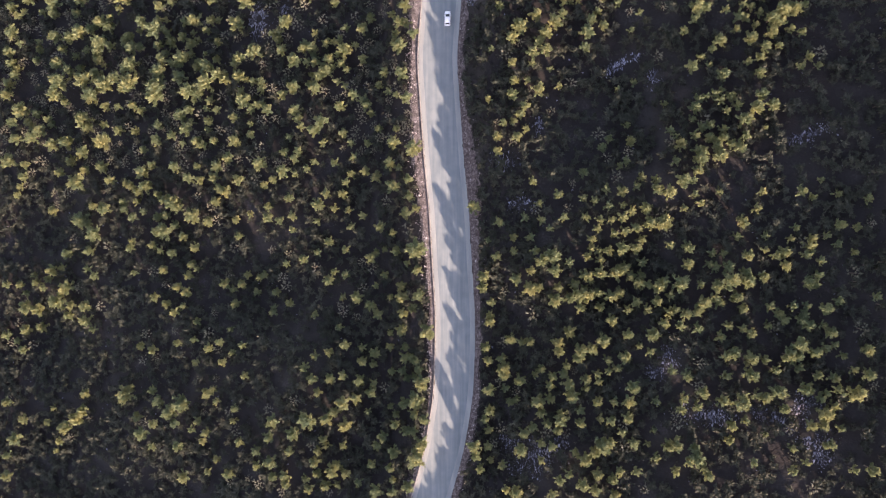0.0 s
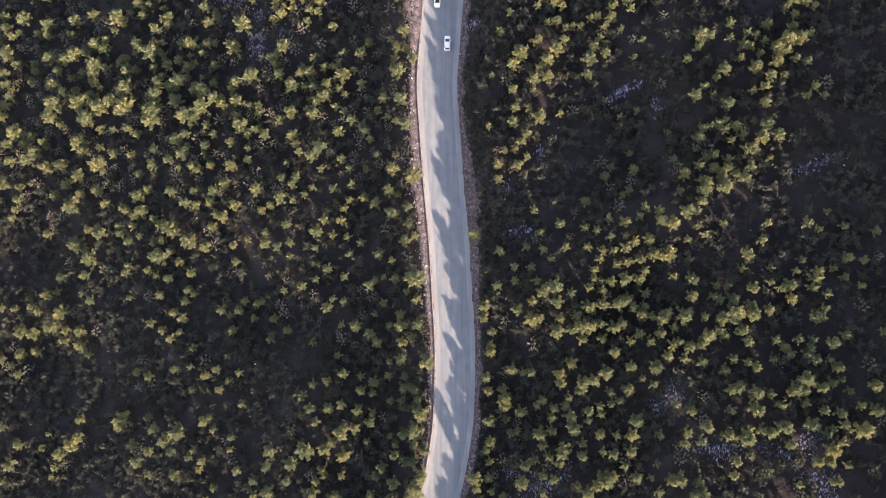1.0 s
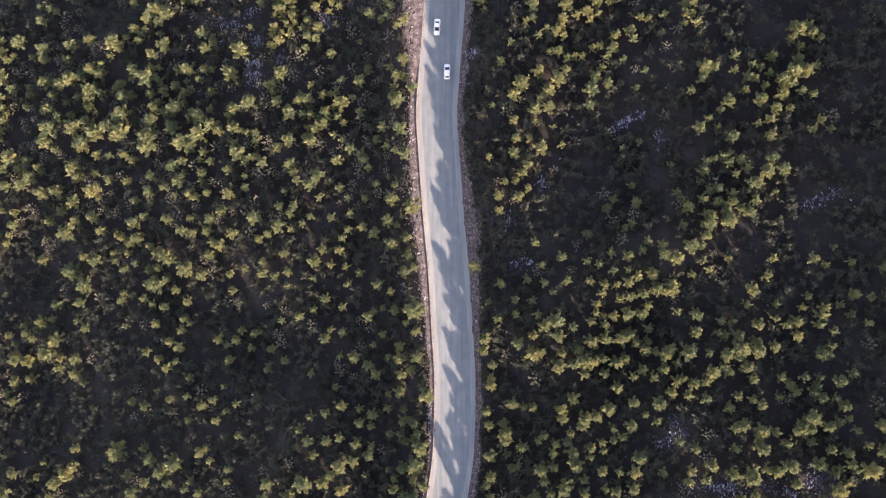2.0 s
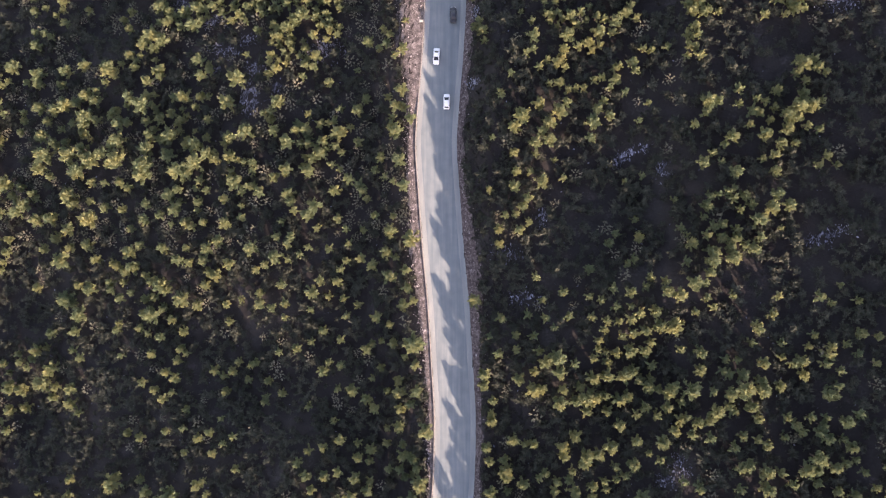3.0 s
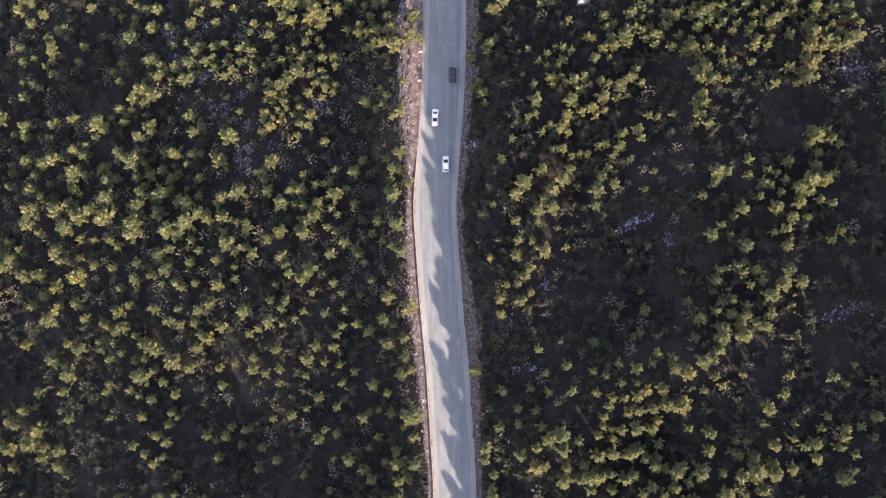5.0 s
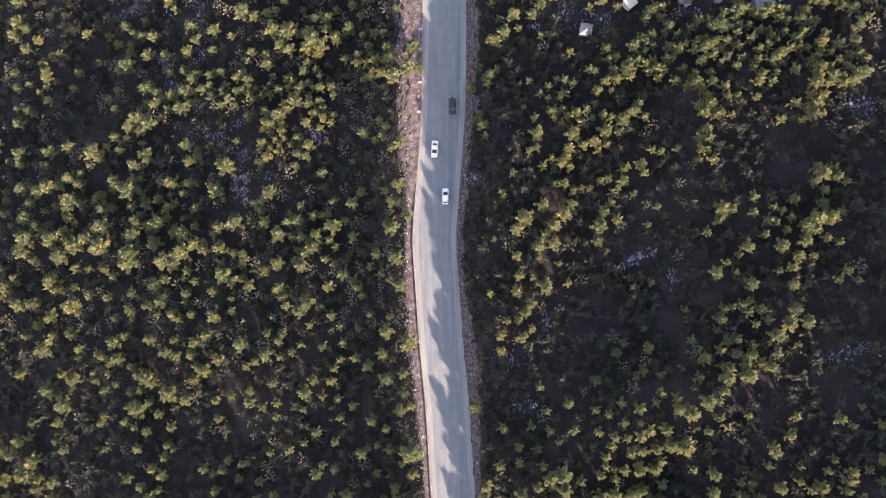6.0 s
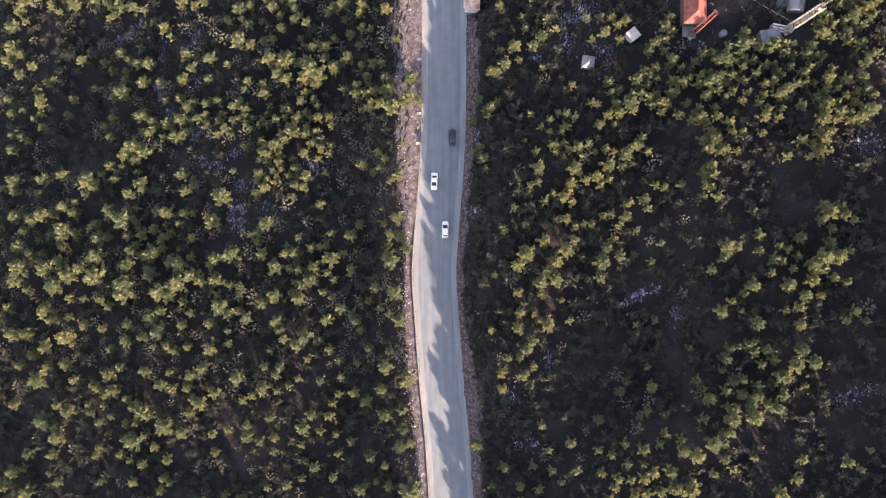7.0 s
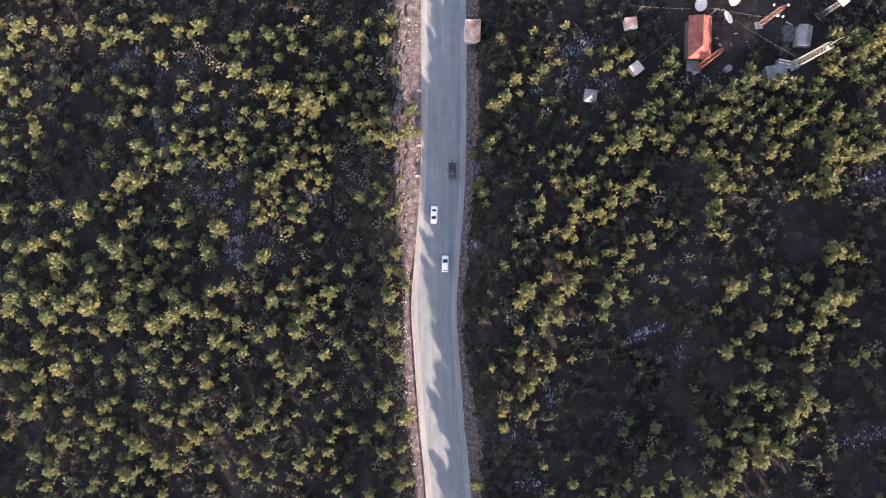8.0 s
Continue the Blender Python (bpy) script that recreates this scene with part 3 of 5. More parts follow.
stand((-62.9, 53.3, 2.0), (-58.6, 51.6, 1.3), (-57.9, 60.5, 2.3), (-55.7, 51.3, 1.4), (-49.1, 60.5, 1.6), (-45.0, 56.8, 2.1), (-42.1, 60.6, 1.6), (-41.3, 56.5, 1.2), (-39.4, 60.5, 1.8), (-38.5, 56.2, 1.6), (-37.3, 51.9, 1.6), (-34.9, 53.3, 1.9), (-34.2, 56.8, 1.6), (-31.6, 50.0, 1.2), (-30.8, 62.7, 1.1), (-29.2, 59.1, 2.1), (-28.7, 53.3, 1.1), (-23.8, 56.2, 1.4), (-17.0, 51.4, 1.4), (-13.6, 62.5, 1.0), (-12.7, 58.1, 2.0), (-11.8, 50.4, 2.0), (-8.6, 61.4, 1.5), (-151.7, 68.8, 1.9), (-150.8, 64.9, 1.9), (-150.1, 75.3, 2.3), (-147.9, 71.8, 1.2), (-140.7, 65.3, 1.4), (-139.9, 71.8, 1.2), (-139.6, 69.1, 1.4), (-132.8, 72.6, 2.2), (-131.1, 63.1, 2.2))
stand((-129.7, 68.1, 1.6), (-125.9, 71.3, 2.2), (-124.2, 65.3, 1.2), (-121.7, 72.7, 2.4), (-117.6, 73.2, 1.8), (-115.8, 65.5, 1.6), (-114.8, 63.0, 1.6), (-113.2, 75.3, 2.0), (-113.5, 68.1, 2.5), (-109.8, 73.2, 1.8), (-110.0, 67.3, 1.6), (-102.7, 69.3, 1.7), (-101.4, 65.6, 2.1), (-98.8, 65.7, 1.5), (-97.6, 73.6, 1.9), (-92.8, 70.6, 2.8), (-92.2, 65.8, 1.5), (-89.2, 70.1, 1.3), (-87.1, 66.1, 1.7), (-83.2, 67.7, 1.5), (-79.8, 65.7, 1.5), (-78.9, 72.5, 2.1), (-74.9, 69.4, 1.3), (-73.3, 72.2, 1.5), (-70.8, 65.2, 1.3), (-63.9, 69.8, 2.4), (-60.8, 76.5, 2.7), (-51.9, 65.6, 1.4), (-50.2, 63.8, 1.3), (-47.7, 68.7, 2.0), (-40.3, 75.8, 1.2), (-38.6, 64.8, 1.2))
stand((-32.5, 73.6, 1.4), (-29.1, 65.9, 1.2), (-23.9, 76.7, 0.9), (-23.8, 65.2, 1.7), (-21.3, 68.2, 1.4), (-12.7, 65.2, 1.7), (-11.0, 69.4, 1.8), (-10.6, 64.7, 1.3), (-151.3, 88.4, 1.6), (-150.2, 84.2, 1.8), (-148.4, 81.4, 1.4), (-143.0, 86.9, 2.4), (-138.3, 81.6, 1.4), (-133.3, 80.6, 1.8), (-133.1, 83.5, 2.4), (-123.8, 79.7, 1.6), (-121.4, 83.6, 2.2), (-114.4, 84.7, 1.8), (-106.1, 78.6, 1.2), (-104.6, 82.7, 2.5), (-103.1, 81.0, 1.7), (-97.6, 86.7, 1.6), (-96.0, 82.9, 1.3), (-92.8, 89.8, 1.9), (-91.3, 78.2, 1.7), (-89.3, 88.1, 1.6), (-87.2, 79.5, 1.3), (-87.0, 81.5, 1.5), (-86.2, 90.3, 2.1), (-73.8, 83.4, 2.0), (-73.1, 78.6, 1.7), (-70.3, 80.2, 1.5))
stand((-57.9, 83.7, 1.0), (-54.3, 90.6, 1.3), (-50.8, 77.2, 1.3), (-49.9, 82.5, 1.5), (-48.2, 78.6, 1.5), (-47.4, 87.9, 1.5), (-45.9, 83.3, 1.1), (-44.8, 90.0, 1.9), (-44.2, 85.5, 1.4), (-39.4, 83.8, 1.3), (-39.3, 79.2, 1.4), (-37.0, 78.4, 1.3), (-37.0, 87.6, 1.3), (-36.2, 81.4, 1.6), (-33.1, 86.0, 1.1), (-32.2, 88.9, 1.4), (-30.0, 87.4, 1.1), (-20.6, 84.0, 1.6), (-17.5, 81.6, 1.1), (-16.0, 86.7, 1.1), (-14.4, 85.1, 1.2), (-12.9, 79.2, 1.1), (-10.6, 80.4, 1.5), (-9.9, 88.4, 0.9), (-135.0, 98.1, 1.3), (-134.4, 93.5, 1.8), (-128.6, 96.0, 1.1), (-126.6, 102.9, 1.1), (-123.1, 100.0, 1.6), (-114.6, 103.6, 1.3), (-101.2, 98.9, 1.4), (-98.8, 95.7, 1.4))
stand((-98.4, 101.4, 1.2), (-90.0, 92.1, 2.4), (-86.7, 101.0, 2.2), (-84.9, 96.2, 1.4), (-83.9, 99.4, 1.5), (-79.5, 104.9, 1.2), (-78.0, 98.1, 2.0), (-77.4, 94.1, 1.4), (-75.2, 94.2, 1.9), (-73.6, 98.9, 2.0), (-72.8, 95.5, 1.3), (-71.5, 102.4, 1.8), (-68.9, 99.1, 1.5), (-66.5, 99.9, 1.2), (-66.4, 103.0, 1.3), (-63.0, 94.2, 1.2), (-62.8, 103.6, 1.3), (-62.0, 98.0, 1.3), (-60.0, 95.4, 1.6), (-57.6, 97.7, 1.3), (-57.5, 101.6, 1.5), (-54.1, 100.6, 1.5), (-52.6, 95.2, 1.1), (-50.1, 96.1, 1.1), (-49.2, 91.4, 1.3), (-48.5, 104.5, 1.6), (-42.7, 100.1, 1.1), (-42.5, 91.5, 1.4), (-42.2, 97.8, 1.1), (-40.0, 93.6, 1.9), (-38.6, 97.5, 1.4), (-37.8, 102.1, 1.3))
stand((-36.2, 92.9, 1.4), (-33.2, 100.5, 1.0), (-33.1, 93.5, 1.3), (-33.1, 97.3, 1.4), (-29.9, 97.1, 1.4), (-29.2, 94.9, 1.1), (-22.2, 102.8, 1.6), (-20.7, 98.3, 0.9), (-17.4, 102.9, 1.5), (-15.6, 99.5, 1.4), (-12.5, 97.8, 2.0), (-9.1, 99.1, 1.4), (-8.3, 100.2, 1.9), (-5.5, 99.7, 1.2), (-136.0, 109.6, 1.5), (-135.0, 105.1, 1.5), (-131.4, 117.1, 1.7), (-131.0, 105.9, 1.1), (-125.0, 111.4, 1.5), (-124.0, 107.0, 1.5), (-123.8, 108.7, 1.6), (-121.5, 113.9, 1.3), (-119.3, 114.7, 1.1), (-112.7, 108.4, 1.4), (-105.3, 111.5, 1.1), (-101.8, 118.8, 1.2), (-98.6, 115.9, 1.4), (-97.7, 107.5, 1.6), (-94.2, 108.5, 2.4), (-93.6, 112.7, 1.4), (-92.0, 118.3, 1.4), (-88.9, 116.6, 1.6))
stand((-86.8, 111.1, 1.9), (-84.8, 116.1, 1.9), (-81.3, 110.7, 1.4), (-74.6, 105.2, 1.5), (-73.4, 110.6, 1.8), (-72.5, 117.3, 1.8), (-70.8, 113.7, 1.5), (-65.3, 110.0, 1.3), (-64.6, 115.7, 1.7), (-59.4, 113.6, 1.0), (-54.1, 106.1, 1.1), (-53.2, 108.3, 1.3), (-52.4, 118.4, 1.3), (-48.3, 118.9, 1.3), (-46.3, 113.7, 2.2), (-44.1, 109.9, 1.9), (-42.3, 112.7, 2.4), (-41.8, 108.4, 1.6), (-41.0, 114.5, 1.6), (-36.9, 108.1, 1.8), (-36.1, 112.5, 1.9), (-34.8, 116.6, 1.3), (-34.3, 109.9, 2.5), (-33.9, 106.5, 1.4), (-32.9, 108.5, 2.1), (-30.8, 116.3, 1.6), (-28.5, 118.6, 1.1), (-28.3, 110.6, 1.9), (-24.5, 112.7, 1.7), (-23.8, 118.9, 1.3), (-21.9, 105.1, 1.4), (-21.4, 115.6, 1.1))
stand((-20.6, 110.3, 1.1), (-19.0, 107.0, 1.2), (-17.4, 110.1, 1.4), (-15.1, 109.7, 1.2), (-14.0, 105.8, 1.4), (-11.3, 115.4, 1.1), (-7.1, 105.2, 1.9), (-135.6, 121.7, 2.2), (-134.0, 132.1, 2.2), (-133.7, 125.3, 2.4), (-130.9, 123.2, 1.5), (-127.1, 119.4, 1.5), (-109.4, 120.0, 1.6), (-99.1, 131.4, 1.1), (-96.8, 132.1, 1.2), (-95.0, 120.6, 1.6), (-88.1, 121.3, 1.2), (-87.0, 132.3, 1.2), (-79.4, 125.7, 2.0), (-77.6, 123.4, 1.2), (-73.8, 132.4, 1.8), (-70.0, 131.4, 1.3), (-66.7, 132.8, 2.3), (-59.2, 126.0, 1.3), (-55.6, 119.7, 2.3), (-55.5, 128.5, 1.8), (-55.1, 125.7, 1.1), (-52.5, 129.3, 1.3), (-47.7, 130.7, 1.1), (-46.0, 119.6, 1.1), (-45.8, 128.2, 1.6), (-43.4, 122.4, 1.4))
stand((-42.9, 130.9, 1.0), (-39.8, 124.5, 1.4), (-39.6, 127.4, 1.3), (-38.1, 119.3, 1.0), (-36.3, 123.6, 1.4), (-35.6, 132.5, 1.1), (-33.3, 131.2, 1.1), (-28.4, 127.0, 1.6), (-26.0, 127.1, 1.9), (-25.4, 123.5, 1.0), (-21.0, 124.1, 1.4), (-20.5, 126.1, 1.4), (-18.2, 119.7, 0.9), (-18.2, 129.2, 1.2), (-13.9, 123.7, 1.5), (-12.0, 128.7, 1.5), (-136.6, 141.7, 1.5), (-131.7, 137.0, 1.7), (-129.5, 133.7, 1.1), (-129.1, 139.7, 2.5), (-125.0, 141.1, 1.3), (-119.7, 137.8, 1.4), (-117.1, 135.2, 1.1), (-111.2, 136.7, 1.8), (-103.8, 137.4, 1.6), (-102.7, 139.8, 1.2), (-99.7, 135.8, 1.2), (-95.7, 135.6, 1.2), (-92.0, 138.3, 1.6), (-90.4, 133.6, 1.7), (-83.3, 134.0, 1.0), (-81.0, 137.0, 1.5))
stand((-77.5, 136.7, 1.4), (-64.6, 134.4, 1.3), (8.8, -55.5, 2.0), (9.3, -58.5, 1.5), (10.4, -62.2, 1.3), (12.7, -55.7, 1.3), (12.9, -51.2, 1.2), (13.5, -59.5, 1.0), (16.5, -60.4, 1.3), (21.6, -55.5, 1.9), (22.5, -50.9, 1.6), (26.8, -57.7, 1.1), (26.9, -53.2, 1.3), (29.7, -53.6, 1.3), (34.0, -60.8, 1.1), (35.5, -54.6, 1.1), (38.1, -56.3, 1.9), (40.4, -54.2, 1.4), (41.1, -60.1, 1.6), (42.3, -52.2, 2.3), (43.9, -51.6, 1.7), (46.8, -59.0, 1.2), (50.2, -51.2, 1.4), (51.0, -58.6, 1.2), (53.8, -51.1, 0.8), (55.6, -54.3, 1.2), (58.0, -51.0, 1.4), (59.5, -50.1, 2.1), (59.9, -57.2, 1.2), (63.0, -54.6, 1.2), (64.2, -50.8, 1.3), (64.5, -53.3, 1.9))
stand((66.2, -55.7, 1.2), (67.4, -57.6, 1.3), (77.7, -53.3, 1.0), (86.5, -54.8, 1.2), (86.6, -49.3, 1.0), (89.7, -52.6, 0.9), (99.5, -53.5, 1.0), (102.7, -52.7, 1.5), (12.0, -48.0, 1.2), (13.0, -39.6, 1.8), (13.2, -45.5, 1.5), (17.5, -39.2, 1.2), (18.9, -42.9, 1.2), (20.5, -42.1, 1.0), (21.4, -36.6, 1.6), (24.7, -49.0, 1.3), (26.1, -41.8, 1.9), (26.9, -44.9, 1.4), (28.4, -47.8, 1.3), (29.1, -40.9, 1.4), (29.1, -37.2, 1.3), (31.2, -49.0, 1.4), (31.8, -45.7, 2.1), (34.0, -36.7, 1.7), (34.7, -39.5, 1.9), (36.9, -46.7, 1.4), (36.9, -43.3, 1.3), (38.5, -37.3, 1.1), (41.2, -40.7, 1.4), (42.0, -45.3, 1.1), (44.7, -45.7, 1.4), (45.5, -40.6, 1.2))
stand((47.5, -48.5, 1.2), (48.8, -44.6, 1.5), (49.1, -40.2, 1.7), (50.0, -36.3, 1.8), (55.0, -47.2, 0.9), (55.5, -39.7, 1.1), (61.2, -41.2, 1.2), (61.8, -38.3, 1.2), (64.9, -40.1, 1.2), (66.1, -36.4, 1.5), (70.6, -38.3, 1.5), (72.1, -48.2, 1.2), (72.6, -44.5, 1.3), (74.7, -38.5, 2.2), (76.0, -43.1, 1.0), (78.6, -36.6, 1.2), (80.3, -37.1, 1.5), (80.5, -46.3, 0.7), (83.1, -35.4, 1.9), (84.7, -39.7, 1.3), (90.7, -43.4, 1.4), (92.6, -36.5, 1.2), (93.1, -43.2, 1.3), (93.2, -40.2, 1.9), (93.7, -48.0, 1.0), (94.8, -47.8, 1.1), (95.4, -38.2, 1.1), (96.6, -43.6, 1.0), (12.0, -27.5, 1.5), (12.8, -31.4, 1.3), (16.6, -30.8, 1.5), (16.9, -33.4, 2.0))
stand((18.8, -25.2, 1.6), (21.9, -25.8, 1.1), (24.0, -25.6, 1.3), (25.6, -34.5, 1.1), (27.0, -32.8, 1.3), (29.9, -34.8, 1.3), (31.1, -25.4, 1.7), (32.7, -33.9, 1.3), (33.5, -31.6, 1.1), (34.0, -22.3, 1.6), (36.2, -29.4, 1.4), (36.8, -27.4, 2.0), (38.4, -35.0, 1.4), (39.8, -26.6, 1.6), (41.3, -33.4, 1.1), (42.5, -24.5, 1.9), (44.0, -29.5, 1.2), (44.1, -32.5, 1.1), (46.1, -31.6, 1.2), (48.0, -28.4, 1.7), (48.8, -22.5, 1.4), (51.7, -25.5, 0.9), (54.2, -26.7, 1.2), (54.6, -22.2, 1.8), (59.2, -31.3, 1.2), (62.3, -32.5, 1.4), (70.2, -22.2, 1.2), (71.4, -32.0, 1.2), (71.5, -27.1, 1.2), (73.2, -26.2, 1.6), (76.9, -31.6, 1.8), (77.0, -27.5, 1.8))
stand((77.2, -21.2, 1.3), (80.6, -27.5, 1.2), (83.1, -30.2, 1.2), (85.7, -26.4, 1.9), (87.7, -26.4, 1.4), (87.9, -23.5, 2.0), (88.0, -29.2, 1.2), (89.3, -34.4, 1.7), (91.4, -25.5, 1.4), (92.1, -31.0, 1.2), (95.4, -31.4, 1.3), (95.7, -23.3, 0.9), (96.1, -34.1, 1.1), (97.3, -25.9, 0.9), (99.0, -34.8, 2.1), (99.3, -29.1, 1.0), (101.6, -24.1, 1.5), (101.7, -30.0, 1.5), (11.2, -10.9, 1.5), (11.4, -7.7, 1.8), (13.2, -20.3, 1.6), (13.2, -18.8, 1.3), (13.5, -14.8, 1.3), (20.0, -8.2, 1.6), (23.6, -10.8, 1.9), (25.8, -10.3, 1.3), (30.1, -13.7, 1.9), (30.9, -10.2, 1.3), (33.9, -13.2, 1.4), (35.2, -9.4, 1.4), (36.5, -12.3, 2.2), (36.9, -15.8, 1.3))
stand((38.0, -7.1, 1.6), (38.9, -12.1, 1.6), (41.2, -11.7, 1.3), (41.9, -15.4, 1.4), (44.6, -12.6, 1.7), (44.7, -19.0, 1.6), (46.8, -11.6, 1.4), (48.9, -16.0, 1.2), (49.6, -7.1, 1.4), (50.9, -14.0, 1.4), (51.5, -8.9, 1.5), (53.6, -15.8, 1.2), (53.6, -9.2, 1.2), (55.7, -13.4, 1.5), (55.9, -9.8, 1.8), (57.3, -8.3, 1.5), (57.4, -19.2, 1.4), (58.7, -11.9, 1.2), (59.9, -15.5, 1.2), (60.8, -8.9, 2.1), (61.1, -19.7, 1.2), (62.3, -16.7, 1.4), (64.8, -15.9, 1.3), (64.9, -20.2, 1.2), (65.7, -8.9, 1.0), (65.9, -13.7, 1.8), (68.9, -12.3, 1.2), (69.2, -9.4, 1.6), (72.0, -7.9, 2.2), (72.1, -19.3, 1.2), (73.9, -12.2, 1.5), (75.4, -15.0, 1.3))
stand((75.4, -20.0, 1.0), (76.2, -7.9, 1.8), (81.3, -19.1, 1.0), (81.7, -14.2, 1.2), (83.6, -16.2, 1.3), (85.0, -17.6, 1.2), (86.7, -14.0, 1.2), (88.5, -17.4, 1.3), (89.1, -16.0, 1.2), (89.8, -14.0, 1.0), (90.0, -8.4, 1.6), (90.1, -18.7, 1.4), (91.5, -8.4, 1.2), (93.2, -18.6, 1.0), (93.4, -14.4, 1.6), (94.7, -20.3, 1.4), (96.2, -12.6, 1.1), (103.9, -11.4, 1.0), (12.7, 2.4, 1.0), (14.9, -1.9, 1.3), (19.3, -0.6, 1.1), (19.3, 3.2, 1.1), (23.7, 3.2, 1.1), (23.8, -5.8, 1.3), (25.0, -0.5, 1.1), (26.2, -3.2, 1.7), (28.8, 5.5, 0.9), (29.0, -1.9, 2.2), (29.8, -5.7, 1.7), (33.6, -3.4, 1.2), (38.4, -2.0, 1.2), (39.4, 2.5, 1.1))
stand((39.4, 0.3, 1.1), (40.7, 5.5, 1.1), (41.6, -6.4, 1.7), (41.7, -2.7, 1.2), (43.6, -0.4, 1.4), (44.8, 4.0, 1.2), (45.9, -6.1, 1.9), (46.9, 0.3, 1.8), (47.5, 4.7, 1.2), (47.9, -4.9, 1.6), (50.2, 5.4, 1.4), (50.5, 0.3, 1.5), (51.8, 2.5, 1.2), (52.2, -3.4, 1.2), (53.3, 6.9, 1.8), (56.4, 6.8, 2.1), (58.5, 1.1, 1.2), (62.5, 0.4, 1.5), (62.5, -3.9, 1.5), (67.6, -3.8, 1.0), (68.2, -1.0, 1.0), (70.9, -1.0, 0.9), (71.8, -4.5, 1.5), (73.9, 3.3, 1.0), (74.9, 6.8, 1.5), (75.9, -5.9, 1.3), (76.3, -1.6, 1.5), (80.1, -6.9, 1.3), (80.5, -0.2, 0.9), (80.6, 3.3, 0.9), (82.9, -1.6, 1.2), (84.5, -0.9, 1.5))
stand((85.0, -4.1, 1.3), (86.3, 2.6, 0.9), (87.6, 5.3, 0.9), (89.6, -1.3, 1.2), (91.0, 2.6, 1.2), (92.1, -6.3, 1.2), (92.8, -2.9, 1.0), (94.3, 3.3, 0.9), (96.5, 1.2, 1.0), (96.9, 6.0, 1.3), (99.9, -0.8, 0.9), (100.4, 5.3, 1.0), (8.8, 11.9, 1.8), (15.6, 7.4, 1.3), (22.3, 8.6, 1.1), (24.5, 18.5, 1.1), (26.1, 12.4, 1.0), (26.7, 7.8, 1.1), (31.1, 14.6, 1.3), (32.4, 8.5, 1.1), (37.3, 13.7, 1.1), (37.6, 20.5, 1.3), (37.9, 8.5, 1.1), (40.0, 12.9, 1.1), (41.3, 7.7, 1.2), (42.8, 15.8, 1.2), (43.2, 11.4, 1.2), (44.0, 7.7, 1.1), (46.5, 15.0, 1.5), (48.6, 9.8, 1.2), (50.1, 16.4, 1.1), (51.5, 18.6, 1.1))
stand((52.1, 10.5, 1.5), (54.6, 17.7, 1.2), (54.9, 15.5, 1.5), (57.6, 14.6, 1.8), (60.8, 17.4, 1.8), (61.3, 10.4, 0.9), (63.2, 17.4, 1.0), (63.7, 13.9, 1.0), (64.4, 19.8, 1.3), (65.2, 11.7, 1.0), (69.7, 14.5, 0.9), (78.4, 10.2, 1.2), (79.8, 14.4, 1.0), (88.8, 14.3, 1.2), (91.4, 12.9, 0.9), (93.2, 17.1, 0.7), (96.7, 13.5, 0.9), (102.7, 12.3, 1.1), (14.8, 30.9, 1.3), (15.1, 27.1, 1.3), (16.6, 34.6, 1.0), (19.2, 34.8, 1.1), (20.3, 30.6, 1.4), (22.6, 32.6, 1.0), (42.5, 27.2, 1.3), (44.4, 29.5, 1.1), (46.7, 21.8, 0.9), (48.1, 23.2, 1.2), (49.1, 33.1, 0.9), (49.7, 28.5, 1.4), (58.8, 30.8, 1.1), (59.5, 22.6, 1.2))
stand((60.1, 29.2, 0.9), (61.0, 26.9, 1.5), (64.0, 33.4, 0.9), (64.3, 28.9, 1.2), (64.8, 25.3, 1.2), (65.0, 23.0, 1.8), (65.7, 31.0, 1.2), (67.4, 28.3, 1.3), (67.8, 31.6, 1.3), (69.2, 25.8, 1.3), (69.6, 23.6, 1.8), (70.6, 28.2, 1.3), (72.6, 26.5, 1.2), (74.4, 25.7, 1.5), (75.6, 32.6, 1.8), (75.9, 28.5, 1.2), (80.8, 30.6, 0.7), (12.5, 41.4, 1.0), (18.8, 41.9, 1.6), (19.2, 45.8, 1.3), (21.0, 36.7, 1.3), (22.2, 38.9, 1.4), (22.9, 45.7, 1.0), (25.8, 42.9, 1.7), (29.0, 48.7, 0.8), (31.2, 44.1, 1.0), (46.8, 43.1, 0.8), (50.8, 44.2, 0.9), (57.9, 37.9, 0.9), (63.7, 46.8, 1.6), (64.4, 36.1, 1.5), (65.3, 38.3, 1.1))
stand((65.9, 49.0, 1.0), (67.1, 38.9, 1.0), (67.9, 46.8, 0.9), (69.0, 39.4, 1.2), (70.3, 40.1, 1.0), (70.7, 44.2, 1.6), (71.8, 35.1, 1.0), (72.6, 38.4, 1.3), (74.0, 36.3, 1.2), (76.6, 47.2, 1.0), (78.1, 35.3, 1.8), (79.0, 47.9, 1.2), (79.2, 44.1, 1.3), (79.4, 38.7, 1.6), (82.1, 35.9, 1.5), (88.4, 45.3, 1.0), (90.0, 47.3, 1.2), (92.1, 45.1, 0.9), (13.3, 54.9, 0.8), (18.8, 57.4, 1.6), (18.9, 50.7, 1.3), (20.5, 60.1, 2.1), (24.0, 53.0, 1.6), (24.1, 50.3, 1.0), (25.8, 56.0, 1.4), (27.7, 58.1, 1.7), (27.7, 53.6, 1.6), (30.1, 60.9, 1.9), (38.1, 54.2, 1.3), (38.5, 58.0, 1.9), (39.8, 61.5, 1.4), (42.7, 59.5, 1.3))
